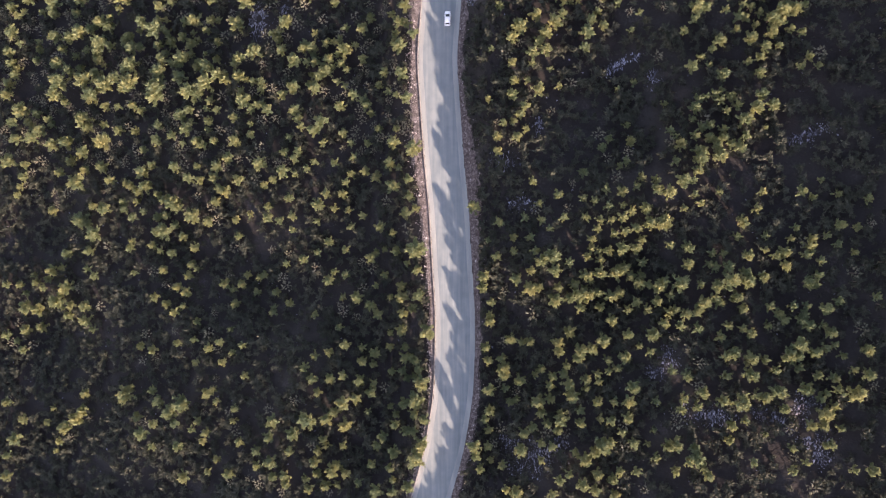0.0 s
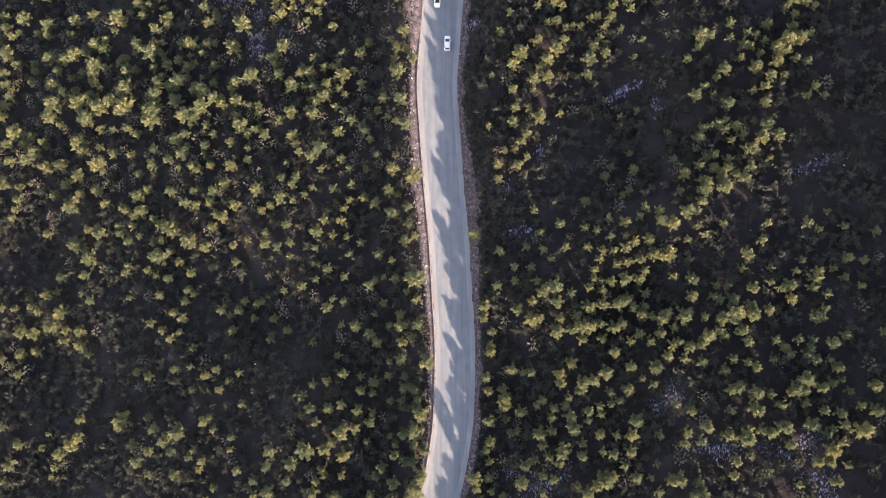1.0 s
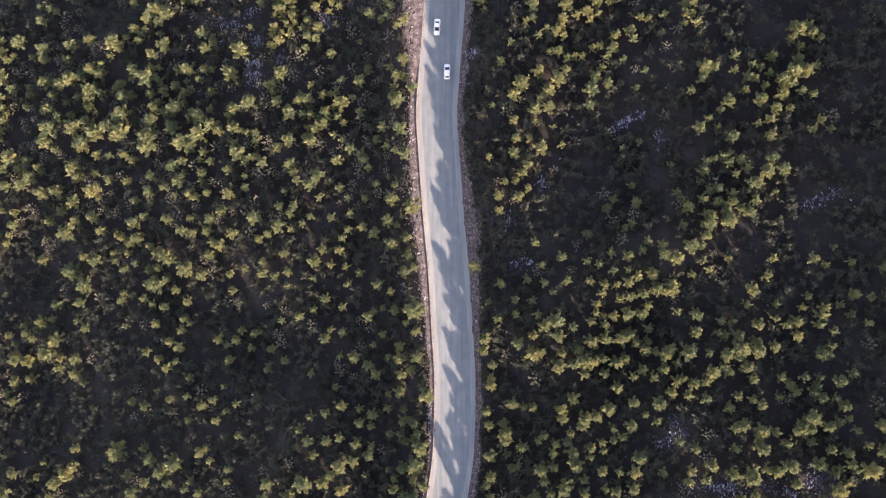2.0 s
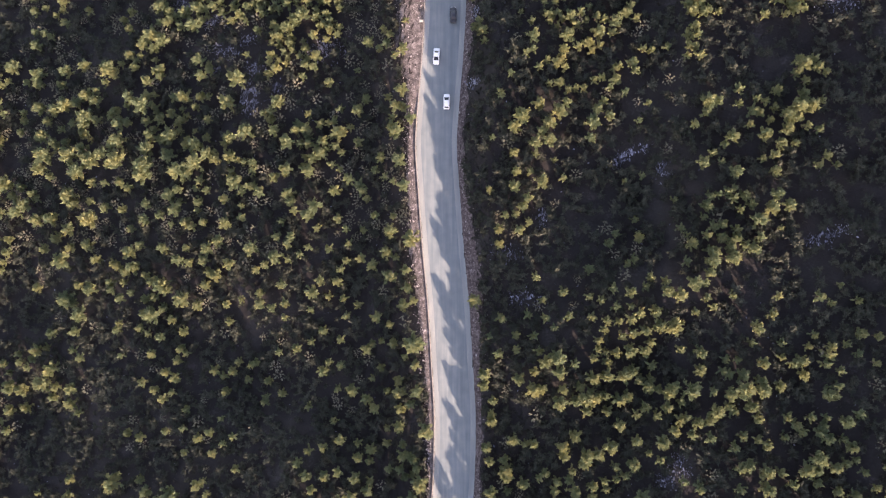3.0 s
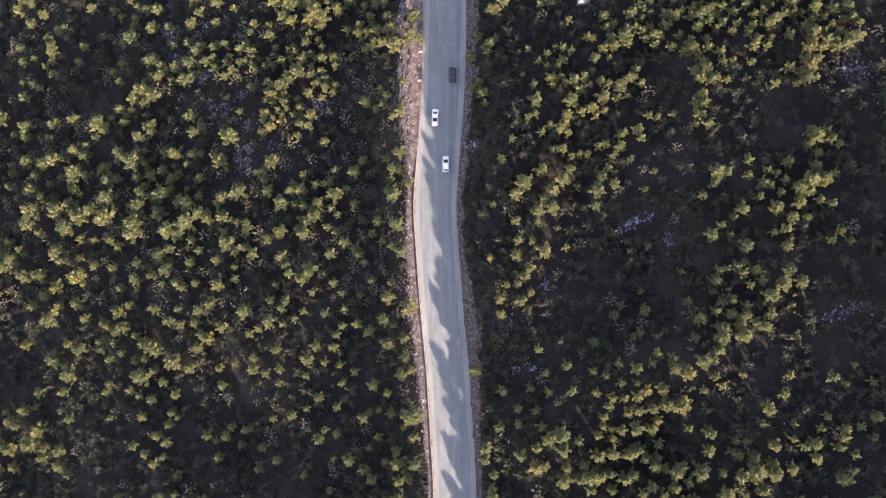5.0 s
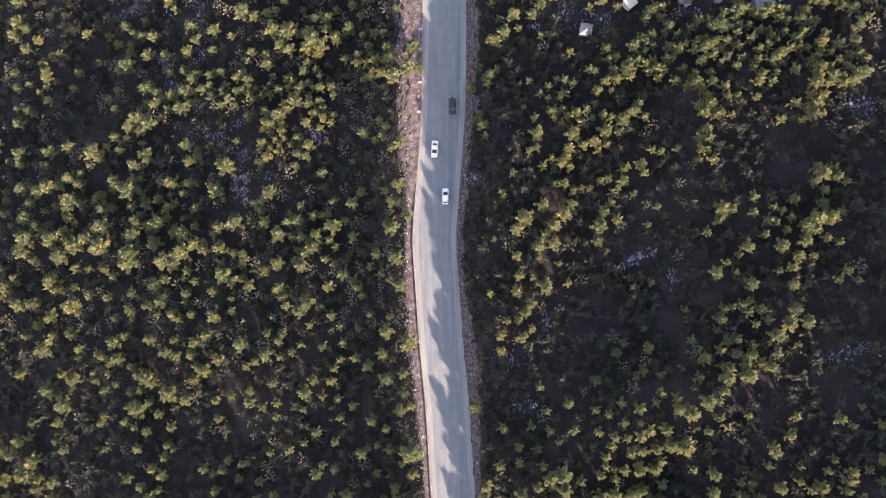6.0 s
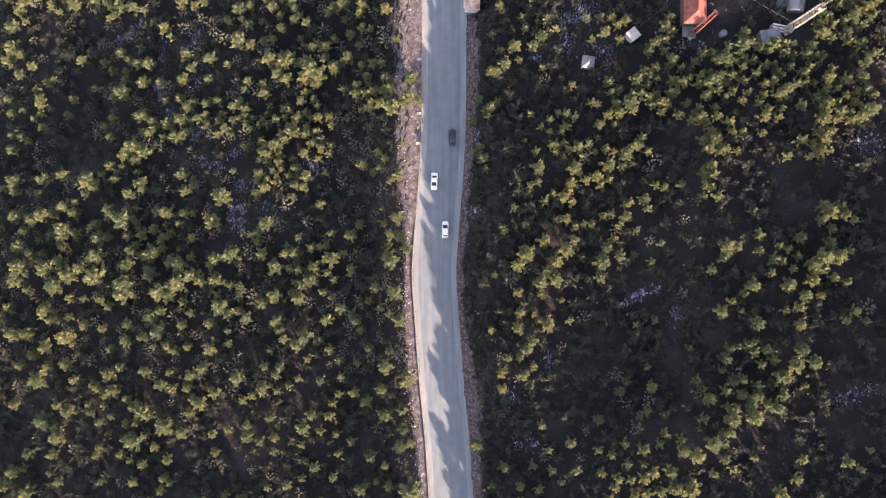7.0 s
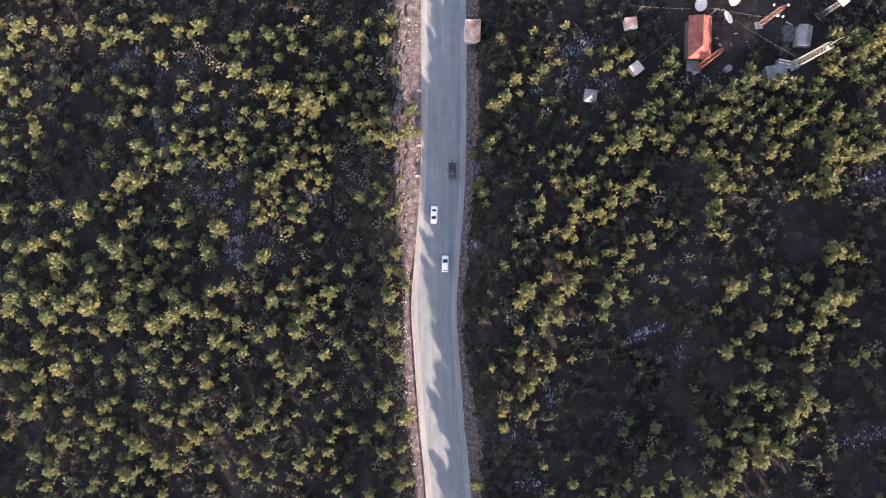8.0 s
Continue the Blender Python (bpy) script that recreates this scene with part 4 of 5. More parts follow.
stand((49.9, 58.1, 0.8), (51.8, 62.3, 0.9), (62.0, 56.1, 1.1), (64.2, 58.7, 1.1), (64.7, 61.4, 1.9), (66.9, 61.5, 1.3), (68.4, 50.9, 1.0), (70.0, 52.7, 1.5), (71.5, 60.5, 1.0), (74.0, 55.5, 1.0), (75.5, 61.7, 0.9), (76.1, 58.1, 1.0), (77.0, 52.9, 1.6), (77.4, 60.9, 0.9), (79.2, 59.3, 1.0), (80.5, 50.6, 1.3), (81.7, 53.9, 1.5), (81.8, 57.3, 1.7), (83.5, 59.0, 2.0), (83.6, 50.6, 0.9), (85.3, 62.1, 1.3), (86.0, 54.5, 1.0), (86.7, 59.2, 1.7), (88.5, 53.6, 1.0), (89.2, 60.5, 1.0), (15.2, 66.5, 1.0), (15.5, 65.7, 1.0), (17.9, 71.3, 0.9), (21.9, 76.6, 1.0), (25.1, 63.1, 1.6), (25.2, 72.8, 1.1), (27.2, 74.5, 1.0))
stand((27.8, 68.4, 0.9), (29.7, 73.7, 1.5), (30.2, 68.4, 1.4), (31.1, 75.1, 1.0), (31.7, 72.4, 1.1), (32.2, 63.4, 1.3), (32.5, 66.5, 1.1), (34.4, 67.0, 1.0), (36.4, 67.0, 1.0), (38.4, 76.4, 1.0), (39.0, 69.0, 1.0), (40.9, 69.4, 1.1), (41.3, 63.5, 1.1), (42.8, 67.0, 1.0), (44.1, 68.7, 1.4), (44.1, 71.6, 1.0), (45.1, 72.3, 1.0), (46.5, 65.6, 1.0), (48.2, 72.8, 1.4), (48.9, 70.8, 1.1), (50.8, 76.1, 1.0), (52.6, 75.4, 1.0), (56.0, 75.9, 1.0), (60.3, 73.1, 0.9), (60.8, 75.4, 1.1), (61.8, 75.0, 1.1), (62.9, 72.8, 1.2), (71.4, 64.0, 1.2), (79.8, 63.3, 1.3), (83.8, 67.1, 1.0), (84.2, 70.2, 1.2), (85.0, 68.9, 1.9))
stand((85.9, 65.3, 1.0), (87.5, 70.1, 1.2), (88.3, 68.3, 1.3), (90.2, 67.1, 0.9), (8.7, 85.7, 1.2), (10.1, 87.0, 1.2), (10.7, 84.0, 1.5), (11.4, 81.2, 1.0), (20.8, 87.7, 0.7), (23.3, 84.8, 1.0), (23.6, 77.3, 1.0), (23.8, 80.6, 1.6), (24.7, 90.9, 0.9), (28.0, 84.7, 0.9), (29.3, 89.4, 0.8), (29.9, 86.6, 1.0), (29.9, 83.3, 0.8), (31.3, 77.1, 1.3), (32.3, 80.4, 1.8), (33.0, 85.7, 1.5), (35.0, 77.7, 1.1), (35.7, 86.4, 1.1), (37.1, 84.4, 0.8), (37.5, 78.3, 1.5), (37.8, 87.8, 0.8), (38.3, 90.8, 1.3), (39.6, 85.0, 1.1), (40.1, 80.9, 1.7), (40.3, 77.7, 1.1), (41.5, 84.3, 1.1), (43.5, 80.9, 1.1), (43.9, 83.5, 1.7))
stand((46.5, 85.4, 1.5), (47.9, 87.5, 1.1), (49.2, 84.1, 1.0), (58.2, 90.6, 1.1), (59.6, 91.0, 1.6), (60.4, 85.9, 1.2), (61.0, 89.7, 1.1), (61.3, 83.9, 1.5), (61.4, 77.6, 0.9), (61.8, 80.0, 1.3), (62.0, 87.7, 1.2), (62.3, 85.7, 1.7), (62.4, 78.1, 1.1), (63.6, 83.2, 1.2), (64.7, 83.7, 1.2), (67.0, 83.0, 0.9), (68.2, 87.4, 0.8), (72.1, 86.8, 0.9), (72.5, 90.3, 1.2), (75.5, 90.2, 1.0), (77.0, 81.4, 1.0), (81.5, 81.3, 0.9), (82.0, 83.7, 1.0), (83.1, 86.7, 1.2), (83.3, 82.4, 1.5), (83.9, 84.8, 1.5), (84.0, 89.1, 1.4), (84.7, 91.0, 1.2), (85.4, 82.4, 1.0), (86.0, 86.7, 1.0), (87.0, 89.1, 1.0), (89.8, 89.0, 1.0))
stand((91.3, 89.5, 1.1), (92.3, 90.7, 1.9), (7.9, 94.1, 1.3), (9.9, 99.1, 1.2), (11.5, 96.1, 1.0), (12.1, 94.6, 1.0), (12.5, 96.6, 1.3), (14.2, 97.9, 1.0), (22.2, 94.3, 0.9), (26.7, 92.6, 1.0), (28.7, 94.2, 0.9), (30.6, 94.0, 1.1), (32.0, 100.8, 1.0), (32.6, 92.9, 1.0), (36.5, 96.2, 1.1), (37.8, 95.8, 1.0), (40.3, 93.0, 1.3), (40.4, 101.0, 1.3), (41.0, 98.4, 1.0), (41.7, 91.0, 0.8), (42.7, 93.5, 1.4), (42.9, 99.0, 1.0), (45.1, 95.9, 1.8), (45.9, 94.1, 1.2), (46.5, 101.2, 1.5), (47.8, 97.9, 1.2), (48.5, 103.2, 1.1), (49.1, 99.9, 1.1), (50.8, 103.6, 1.1), (51.0, 101.1, 1.0), (52.0, 95.4, 1.4), (52.1, 93.1, 1.0))
stand((53.2, 94.9, 1.2), (53.9, 97.6, 1.1), (55.0, 97.4, 1.1), (55.6, 92.1, 1.2), (56.1, 103.1, 1.0), (58.8, 104.1, 1.1), (59.4, 98.9, 1.1), (59.4, 93.1, 1.1), (59.8, 100.7, 1.2), (60.9, 96.1, 1.3), (61.7, 99.0, 1.7), (63.1, 104.1, 1.3), (63.2, 91.1, 1.2), (63.2, 97.2, 1.2), (63.6, 100.2, 1.3), (64.5, 103.8, 1.8), (66.0, 96.4, 1.2), (66.0, 100.2, 1.1), (68.3, 98.8, 1.1), (68.3, 94.4, 0.9), (68.4, 101.9, 1.1), (69.4, 96.2, 0.9), (71.0, 100.4, 1.2), (71.6, 93.5, 0.9), (72.4, 95.3, 1.0), (72.7, 97.8, 1.0), (74.3, 98.3, 1.2), (75.3, 95.1, 1.2), (76.1, 92.1, 0.9), (76.2, 99.5, 0.9), (76.7, 96.1, 1.5), (77.8, 101.3, 1.0))
stand((78.5, 103.8, 0.9), (78.8, 97.4, 1.2), (80.5, 99.8, 1.3), (81.8, 101.1, 1.0), (83.0, 103.5, 0.9), (83.2, 94.2, 1.0), (84.4, 95.3, 1.0), (84.9, 92.7, 1.5), (85.3, 98.3, 1.4), (86.2, 100.2, 1.0), (87.0, 92.7, 1.0), (87.2, 95.9, 0.9), (88.7, 94.1, 1.0), (90.3, 92.6, 1.0), (91.1, 95.1, 0.9), (91.8, 97.9, 1.3), (92.5, 101.0, 1.0), (93.5, 102.7, 1.1), (94.2, 94.3, 1.0), (94.5, 91.2, 1.1), (94.9, 103.4, 0.9), (12.9, 105.6, 1.5), (13.0, 115.1, 0.9), (14.2, 105.5, 1.3), (15.0, 110.9, 1.0), (16.2, 107.3, 1.7), (18.3, 111.3, 1.7), (19.7, 108.0, 0.9), (20.4, 118.7, 1.0), (21.1, 115.6, 0.9), (22.9, 111.0, 1.3), (24.9, 113.2, 1.4))
stand((25.0, 105.5, 0.9), (26.3, 117.7, 1.0), (28.3, 114.9, 0.9), (35.4, 116.9, 1.0), (36.6, 111.4, 1.0), (38.5, 116.6, 1.1), (39.7, 113.0, 1.4), (41.1, 116.4, 1.0), (42.4, 114.4, 1.0), (43.0, 111.0, 1.0), (44.2, 115.4, 1.2), (49.7, 109.0, 1.1), (50.8, 109.4, 1.4), (52.6, 109.9, 1.2), (52.6, 113.0, 1.5), (52.7, 107.4, 1.0), (53.7, 115.0, 1.1), (54.2, 105.1, 1.4), (54.3, 111.7, 1.1), (60.4, 105.8, 1.2), (62.2, 105.6, 1.1), (65.4, 106.5, 1.2), (67.2, 105.1, 1.2), (67.9, 106.6, 1.8), (68.7, 109.3, 1.3), (70.0, 107.4, 1.2), (71.7, 106.1, 1.2), (73.4, 105.3, 1.0), (74.2, 106.3, 1.6), (75.6, 105.8, 1.0), (76.7, 106.5, 1.2), (78.5, 106.3, 0.9))
stand((83.6, 110.3, 1.2), (84.2, 112.7, 1.2), (84.3, 108.2, 1.5), (85.2, 112.0, 1.3), (85.5, 116.1, 1.5), (86.4, 107.1, 1.0), (86.4, 110.1, 1.2), (87.5, 114.3, 1.2), (88.5, 110.6, 1.2), (88.9, 108.0, 1.3), (89.6, 106.2, 1.0), (90.2, 111.4, 1.6), (90.8, 116.0, 1.0), (91.7, 114.5, 1.1), (92.2, 109.6, 1.0), (92.4, 113.0, 1.5), (93.7, 111.2, 1.1), (94.2, 116.1, 1.3), (94.9, 114.3, 1.0), (15.0, 122.1, 1.2), (23.1, 122.9, 1.0), (30.2, 123.4, 1.0))
stand((-47.4, -71.1, 1.4), (-41.3, -69.3, 1.2), (-40.3, -72.0, 1.5), (-34.9, -70.6, 1.7), (-31.5, -70.3, 1.2), (-25.1, -69.3, 1.2), (-19.7, -70.6, 1.9), (-14.6, -66.9, 1.1), (-14.8, -70.2, 1.4), (-9.9, -67.5, 1.9), (-11.0, -28.6, 1.2), (-9.3, -31.2, 1.3), (-15.6, -28.7, 1.2), (-31.3, -23.6, 1.1), (-24.1, -33.3, 1.3), (20.3, -66.9, 1.9), (17.4, -67.1, 1.2), (31.6, -62.5, 1.4), (37.4, -63.1, 1.7), (40.7, -64.4, 1.6), (45.1, -61.3, 1.4), (29.6, -66.4, 1.2), (45.5, -65.4, 1.4), (31.5, -27.9, 1.4), (17.2, -35.4, 1.7), (-57.4, -8.7, 1.2), (-58.6, -13.5, 1.3), (-66.8, -12.8, 1.1), (-66.4, -17.8, 1.1), (-52.6, -18.3, 1.1), (-67.0, -25.3, 1.0), (-94.6, -32.9, 1.6), (-62.5, -30.0, 1.2), (-65.8, -32.4, 1.1), (-102.3, -8.0, 1.0))

# the largest of them are single trees, the rest join the wood
order = sorted(PLANTED, key=lambda p: (-p[2] - (0.9 if abs(p[0]) < 22 else 0.0), p[1]))
SINGLE, JOINED = order[:300], order[300:]
models = []
for k in range(8):
    crown_me = raw_mesh("crown", *CROWNS[k], NEEDLE)
    trunk_me = raw_mesh("trunk", *TRUNKS[k % 3], BARK)
    root = new("pine_tree")
    crown_me.parent = trunk_me.parent = root
    models.append(tagged(root, "bushy yellow-green pine tree catching low sun", "tree", "pines of the hillside"))


def tree_size(radius):
    return 2.1 + 2.35 * radius


def crown_pose(radius, tall):
    """The crown's scale and foot on a trunk of that height."""
    depth = tall * 0.74
    return radius * 1.24, depth / 1.5, tall - depth


for i, (x, y, radius) in enumerate(SINGLE):
    tall = tree_size(radius)
    m = Matrix.Translation((x, y, float(land(x, y)))) @ Matrix.Rotation(rng.uniform(0, 6.3), 4, "Z")
    if i < 8:
        root = models[i]
        root.matrix_basis = m
    else:
        root = copy_thing(models[i % 8], m)
    wide, deep, foot = crown_pose(radius, tall)
    for child in root.children:
        if child.name.startswith("crown"):
            child.matrix_basis = Matrix.LocRotScale((0, 0, foot), None, (wide, wide, deep))
        else:
            child.matrix_basis = Matrix.Diagonal((tall * 0.9, tall * 0.9, tall, 1))
    if abs(x) < 16:
        root["label"] = "bushy pine tree beside the road verge"
    elif radius < 1.75:
        root["label"] = "slim young pine tree in the wood"


# ---- the wood: all the other trees, and the scrub under them ----
def clear(x, y):
    """How much room for trees there is at a place, 0 to 1."""
    s = x - float(road_x(y))
    if -HALF - 0.8 - 0.97 * float(west_w(y)) < s < HALF + 0.8 + 0.75 * float(east_w(y)):
        return 0.0
    room = 1.0
    for x0, y0, a, b, turn in OUTCROPS + OUTCROPS_NORTH:
        if ((x - x0) / (a + 0.8)) ** 2 + ((y - y0) / (b + 0.8)) ** 2 < 1:
            room = 0.08
    for x0, y0, a, b in BUILT:
        if abs(x - x0) < a and abs(y - y0) < b:
            return 0.0
    if abs(x - 70) < 9 and abs(y - 119) < 9:
        room = 0.3
    return room


BUILT = [(58.5, 117, 4.5, 8), (36, 106.4, 2.5, 2.5), (46.3, 112.3, 2.5, 2.5), (45.1, 122.7, 2.5, 2.5), (80, 116, 3.2, 5), (76, 109.6, 4, 3.2), (72.5, 120.5, 3, 3), (64.8, 121.6, 2.6, 2.6), (65.1, 110.3, 2, 2), (66, 130, 14, 8), (8.8, 125.6, 3.2, 4.2)]
grid = {}
for x, y, radius in PLANTED:
    grid.setdefault((int(x // 4), int(y // 4)), []).append((x, y, radius))


def crowded(x, y, gap):
    i, j = int(x // 4), int(y // 4)
    for a in (i - 1, i, i + 1):
        for b in (j - 1, j, j + 1):
            for p in grid.get((a, b), ()):
                if (p[0] - x) ** 2 + (p[1] - y) ** 2 < (gap + 0.55 * p[2]) ** 2:
                    return True
    return False


WOOD_SHAPES = CROWNS + THIN_CROWNS + FILL_CROWNS + FAR_CROWNS + DRY_CROWNS
wood, understorey, dry = [], [], []


def plant(x, y, radius, tall, k):
    wide, deep, foot = crown_pose(radius, tall)
    z = float(land(x, y))
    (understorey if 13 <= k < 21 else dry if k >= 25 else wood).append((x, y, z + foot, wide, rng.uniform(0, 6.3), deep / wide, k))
    trunks.append((x, y, z, tall * 0.9, rng.uniform(0, 6.3), 1.1, rng.integers(3)))
    grid.setdefault((int(x // 4), int(y // 4)), []).append((x, y, radius))


trunks = []
for x, y, radius in JOINED:
    plant(x, y, radius, tree_size(radius), rng.integers(8) if radius > 1.25 else 8 + rng.integers(5))
spots = np.array(PLANTED)


def company(x, y):
    """How thickly the tall pines stand round a place."""
    return float(np.exp(-((spots[:, 0] - x) ** 2 + (spots[:, 1] - y) ** 2) / 32).sum())


for _ in range(17000):
    x, y = rng.uniform(-172, 130), rng.uniform(-105, 158)
    if crowded(x, y, 0.9) or rng.random() > clear(x, y):
        continue
    near = company(x, y)
    seen = -160 < x < 105 and -85 < y < 145
    if near > rng.uniform(2.6, 8.0) + (2.5 if x > 0 or y < 40 else 0.0) or (x < -12 and 42 < y < 105 and near > rng.uniform(2.0, 6.0)):
        radius = rng.uniform(0.9, 1.5)
        plant(x, y, radius, 2.1 + 1.9 * radius * rng.uniform(0.75, 1.2), 8 + rng.integers(5))
    elif seen and near > 0.5 and rng.random() < (0.32 if x < 0 and y > 25 else 0.05):
        radius = rng.uniform(0.9, 1.6)
        plant(x, y, radius, 1.5 + 1.5 * radius, 25 + rng.integers(6))
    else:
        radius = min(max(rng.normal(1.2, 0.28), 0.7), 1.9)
        # out of sight they stand 1.5 m taller, to cast shade inward
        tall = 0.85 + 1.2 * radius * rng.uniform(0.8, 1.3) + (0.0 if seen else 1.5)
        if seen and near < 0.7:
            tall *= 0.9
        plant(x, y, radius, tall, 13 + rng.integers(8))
for _ in range(1900):
    x, y = rng.uniform(-260, 240), rng.uniform(-230, 280)
    if (-172 < x < 130 and -105 < y < 158) or crowded(x, y, 2.0) or clear(x, y) == 0:
        continue
    radius = rng.uniform(1.4, 2.4)
    plant(x, y, radius, 2.6 + 1.2 * radius, 21 + rng.integers(4))
# low pines between the sunlit ones, their shade painted by a darker needle colour
scatter("oak_understorey", WOOD_SHAPES, understorey, SHADE_TONED_PINE, "low pines between the tall pines, coloured dark as in deep shade", "bushes")
scatter("dry_oak_scrub", WOOD_SHAPES, dry, DRY_OAK, "thin grey-olive oak bushes with leaves left at the twig ends", "bushes")
scatter("pine_wood", WOOD_SHAPES, wood, NEEDLE, "dense young yellow-green pine wood on a hillside", "woodland")
scatter("wood_trunks", POLES, trunks, BARK, "thin grey-brown trunks of the young pine wood", "trunks")

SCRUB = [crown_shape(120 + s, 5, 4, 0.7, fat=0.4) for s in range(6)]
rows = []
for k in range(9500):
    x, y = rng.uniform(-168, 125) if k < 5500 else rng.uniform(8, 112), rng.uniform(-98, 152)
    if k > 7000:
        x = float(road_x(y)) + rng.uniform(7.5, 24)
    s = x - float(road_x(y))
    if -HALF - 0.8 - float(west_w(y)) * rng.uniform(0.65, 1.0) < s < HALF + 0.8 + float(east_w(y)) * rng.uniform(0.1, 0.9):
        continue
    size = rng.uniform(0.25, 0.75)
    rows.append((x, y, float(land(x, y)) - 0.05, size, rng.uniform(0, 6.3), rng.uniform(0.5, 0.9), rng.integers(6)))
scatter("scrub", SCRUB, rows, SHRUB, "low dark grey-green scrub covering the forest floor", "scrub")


# ---- cars on the road ----
PAINT = {}
for name, c in (("white_paint", (0.78, 0.79, 0.8)), ("grey_paint", (0.035, 0.039, 0.047))):
    PAINT[name] = material(name, [(0.3, tuple(0.93 * v for v in c)), (0.7, c)], scale=3.0, rough=0.28)
GLASS = material("dark_car_glass", [(0.3, (0.012, 0.014, 0.018)), (0.7, (0.02, 0.022, 0.028))], scale=2.0, rough=0.08)
RUBBER = material("tyre_rubber", [(0.3, (0.018, 0.018, 0.018)), (0.7, (0.03, 0.03, 0.03))], scale=6.0, rough=0.9)
STEEL = material("dull_steel", [(0.3, (0.35, 0.36, 0.38)), (0.7, (0.5, 0.5, 0.52))], scale=4.0, rough=0.45, metal=0.7)
LENS = material("lamp_lens", [(0.3, (0.7, 0.72, 0.74)), (0.7, (0.8, 0.8, 0.8))], scale=5.0, rough=0.15)
RED_LENS = material("red_lens", [(0.3, (0.35, 0.02, 0.02)), (0.7, (0.45, 0.03, 0.02))], scale=5.0, rough=0.2)


def loft(stations):
    """A closed shell through sections; each section: y, half width at the sill, half width at the top, foot, top."""
    bm = bmesh.new()
    rings = []
    for y, w0, w1, z0, z1 in stations:
        pts = [(-w0 * 0.94, z0), (-w0, z0 + 0.12), (-w0, z0 + (z1 - z0) * 0.72), (-w1, z1 - 0.03), (-w1 * 0.7, z1), (w1 * 0.7, z1), (w1, z1 - 0.03), (w0, z0 + (z1 - z0) * 0.72), (w0, z0 + 0.12), (w0 * 0.94, z0)]
        rings.append([bm.verts.new((x, y, z)) for x, z in pts])
    for a, b in zip(rings, rings[1:]):
        for k in range(10):
            bm.faces.new((a[k], a[(k + 1) % 10], b[(k + 1) % 10], b[k]))
    bm.faces.new(rings[0])
    bm.faces.new(list(reversed(rings[-1])))
    bmesh.ops.recalc_face_normals(bm, faces=bm.faces)
    for f in bm.faces:
        f.smooth = True
    return bm


def panel(corners, lift):
    """A pane of glass a little proud of the shell."""
    bm = bmesh.new()
    c = [Vector(p) for p in corners]
    n = (c[1] - c[0]).cross(c[2] - c[0]).normalized()
    if n.dot(sum(c, Vector()) / len(c) - Vector((0, 0, 0.7))) < 0:
        n = -n
    top = [bm.verts.new(p + n * lift) for p in c]
    foot = [bm.verts.new(p - n * 0.02) for p in c]
    bm.faces.new(top)
    for k in range(len(c)):
        bm.faces.new((top[k], foot[k], foot[(k + 1) % len(c)], top[(k + 1) % len(c)]))
    return bm


def car(label, paint, m, long=4.35, estate=False):
    """A car whose nose points along +y."""
    root = new("car")
    h, w = long / 2, 0.86
    body = part("body", loft([(-h, w * 0.82, w * 0.74, 0.34, 0.80), (-h + 0.12, w * 0.95, w * 0.84, 0.26, 0.90), (-h + 0.7, w, w * 0.9, 0.22, 0.95), (-0.6, w, w * 0.92, 0.20, 0.94), (0.75, w, w * 0.9, 0.20, 0.92),
                              (h - 0.6, w * 0.98, w * 0.86, 0.22, 0.82), (h - 0.14, w * 0.9, w * 0.78, 0.27, 0.70), (h, w * 0.74, w * 0.66, 0.34, 0.58)]), paint, root)
    back = -h + (0.30 if estate else 0.78)
    roof_back = back + (0.30 if estate else 0.62)
    part("cabin", loft([(back, 0.74, 0.66, 0.88, 0.98), (roof_back, 0.76, 0.60, 0.88, 1.42), (-0.1, 0.77, 0.60, 0.88, 1.47), (0.20, 0.77, 0.59, 0.88, 1.43), (1.18, 0.74, 0.66, 0.84, 0.92)]), paint, root)
    part("windscreen", panel([(-0.64, 1.12, 0.965), (0.64, 1.12, 0.965), (0.54, 0.26, 1.405), (-0.54, 0.26, 1.405)], 0.03), GLASS, root, "dark raked windscreen")
    part("rear_window", panel([(0.58, back + 0.04, 1.02), (-0.58, back + 0.04, 1.02), (-0.52, roof_back - 0.03, 1.40), (0.52, roof_back - 0.03, 1.40)], 0.03), GLASS, root, "dark rear window")
    for s in (-1, 1):
        side = [(s * 0.77, roof_back - 0.1, 1.0), (s * 0.77, 0.62, 1.0), (s * 0.66, 0.26, 1.36), (s * 0.66, roof_back + 0.05, 1.36)]
        part("side_window", panel(side if s > 0 else side[::-1], 0.025), GLASS, root, "dark side windows")
        part("wing_mirror", box(bmesh.new(), s * 0.93, 0.72, 0.92, 0.16, 0.09, 0.13, 0, 0.02), paint, root)
        part("headlight", box(bmesh.new(), s * 0.55, h - 0.12, 0.56, 0.34, 0.2, 0.13, s * -12, 0.03), LENS, root, "clear headlight")
        part("tail_light", box(bmesh.new(), s * 0.62, -h + 0.07, 0.62, 0.22, 0.12, 0.16, 0, 0.03), RED_LENS, root, "red tail light")
        for y in (-h + 0.82, h - 0.86):
            wheel = part("wheel", tube(bmesh.new(), (s * 0.70, y, 0.31), (s * 0.885, y, 0.31), 0.31, 0.31, 16), RUBBER, root)
            part("rim", tube(bmesh.new(), (s * 0.80, y, 0.31), (s * 0.895, y, 0.31), 0.19, 0.17, 10), STEEL, wheel, "dull steel wheel rim")
    root.matrix_basis = m
    return tagged(root, label, "car")


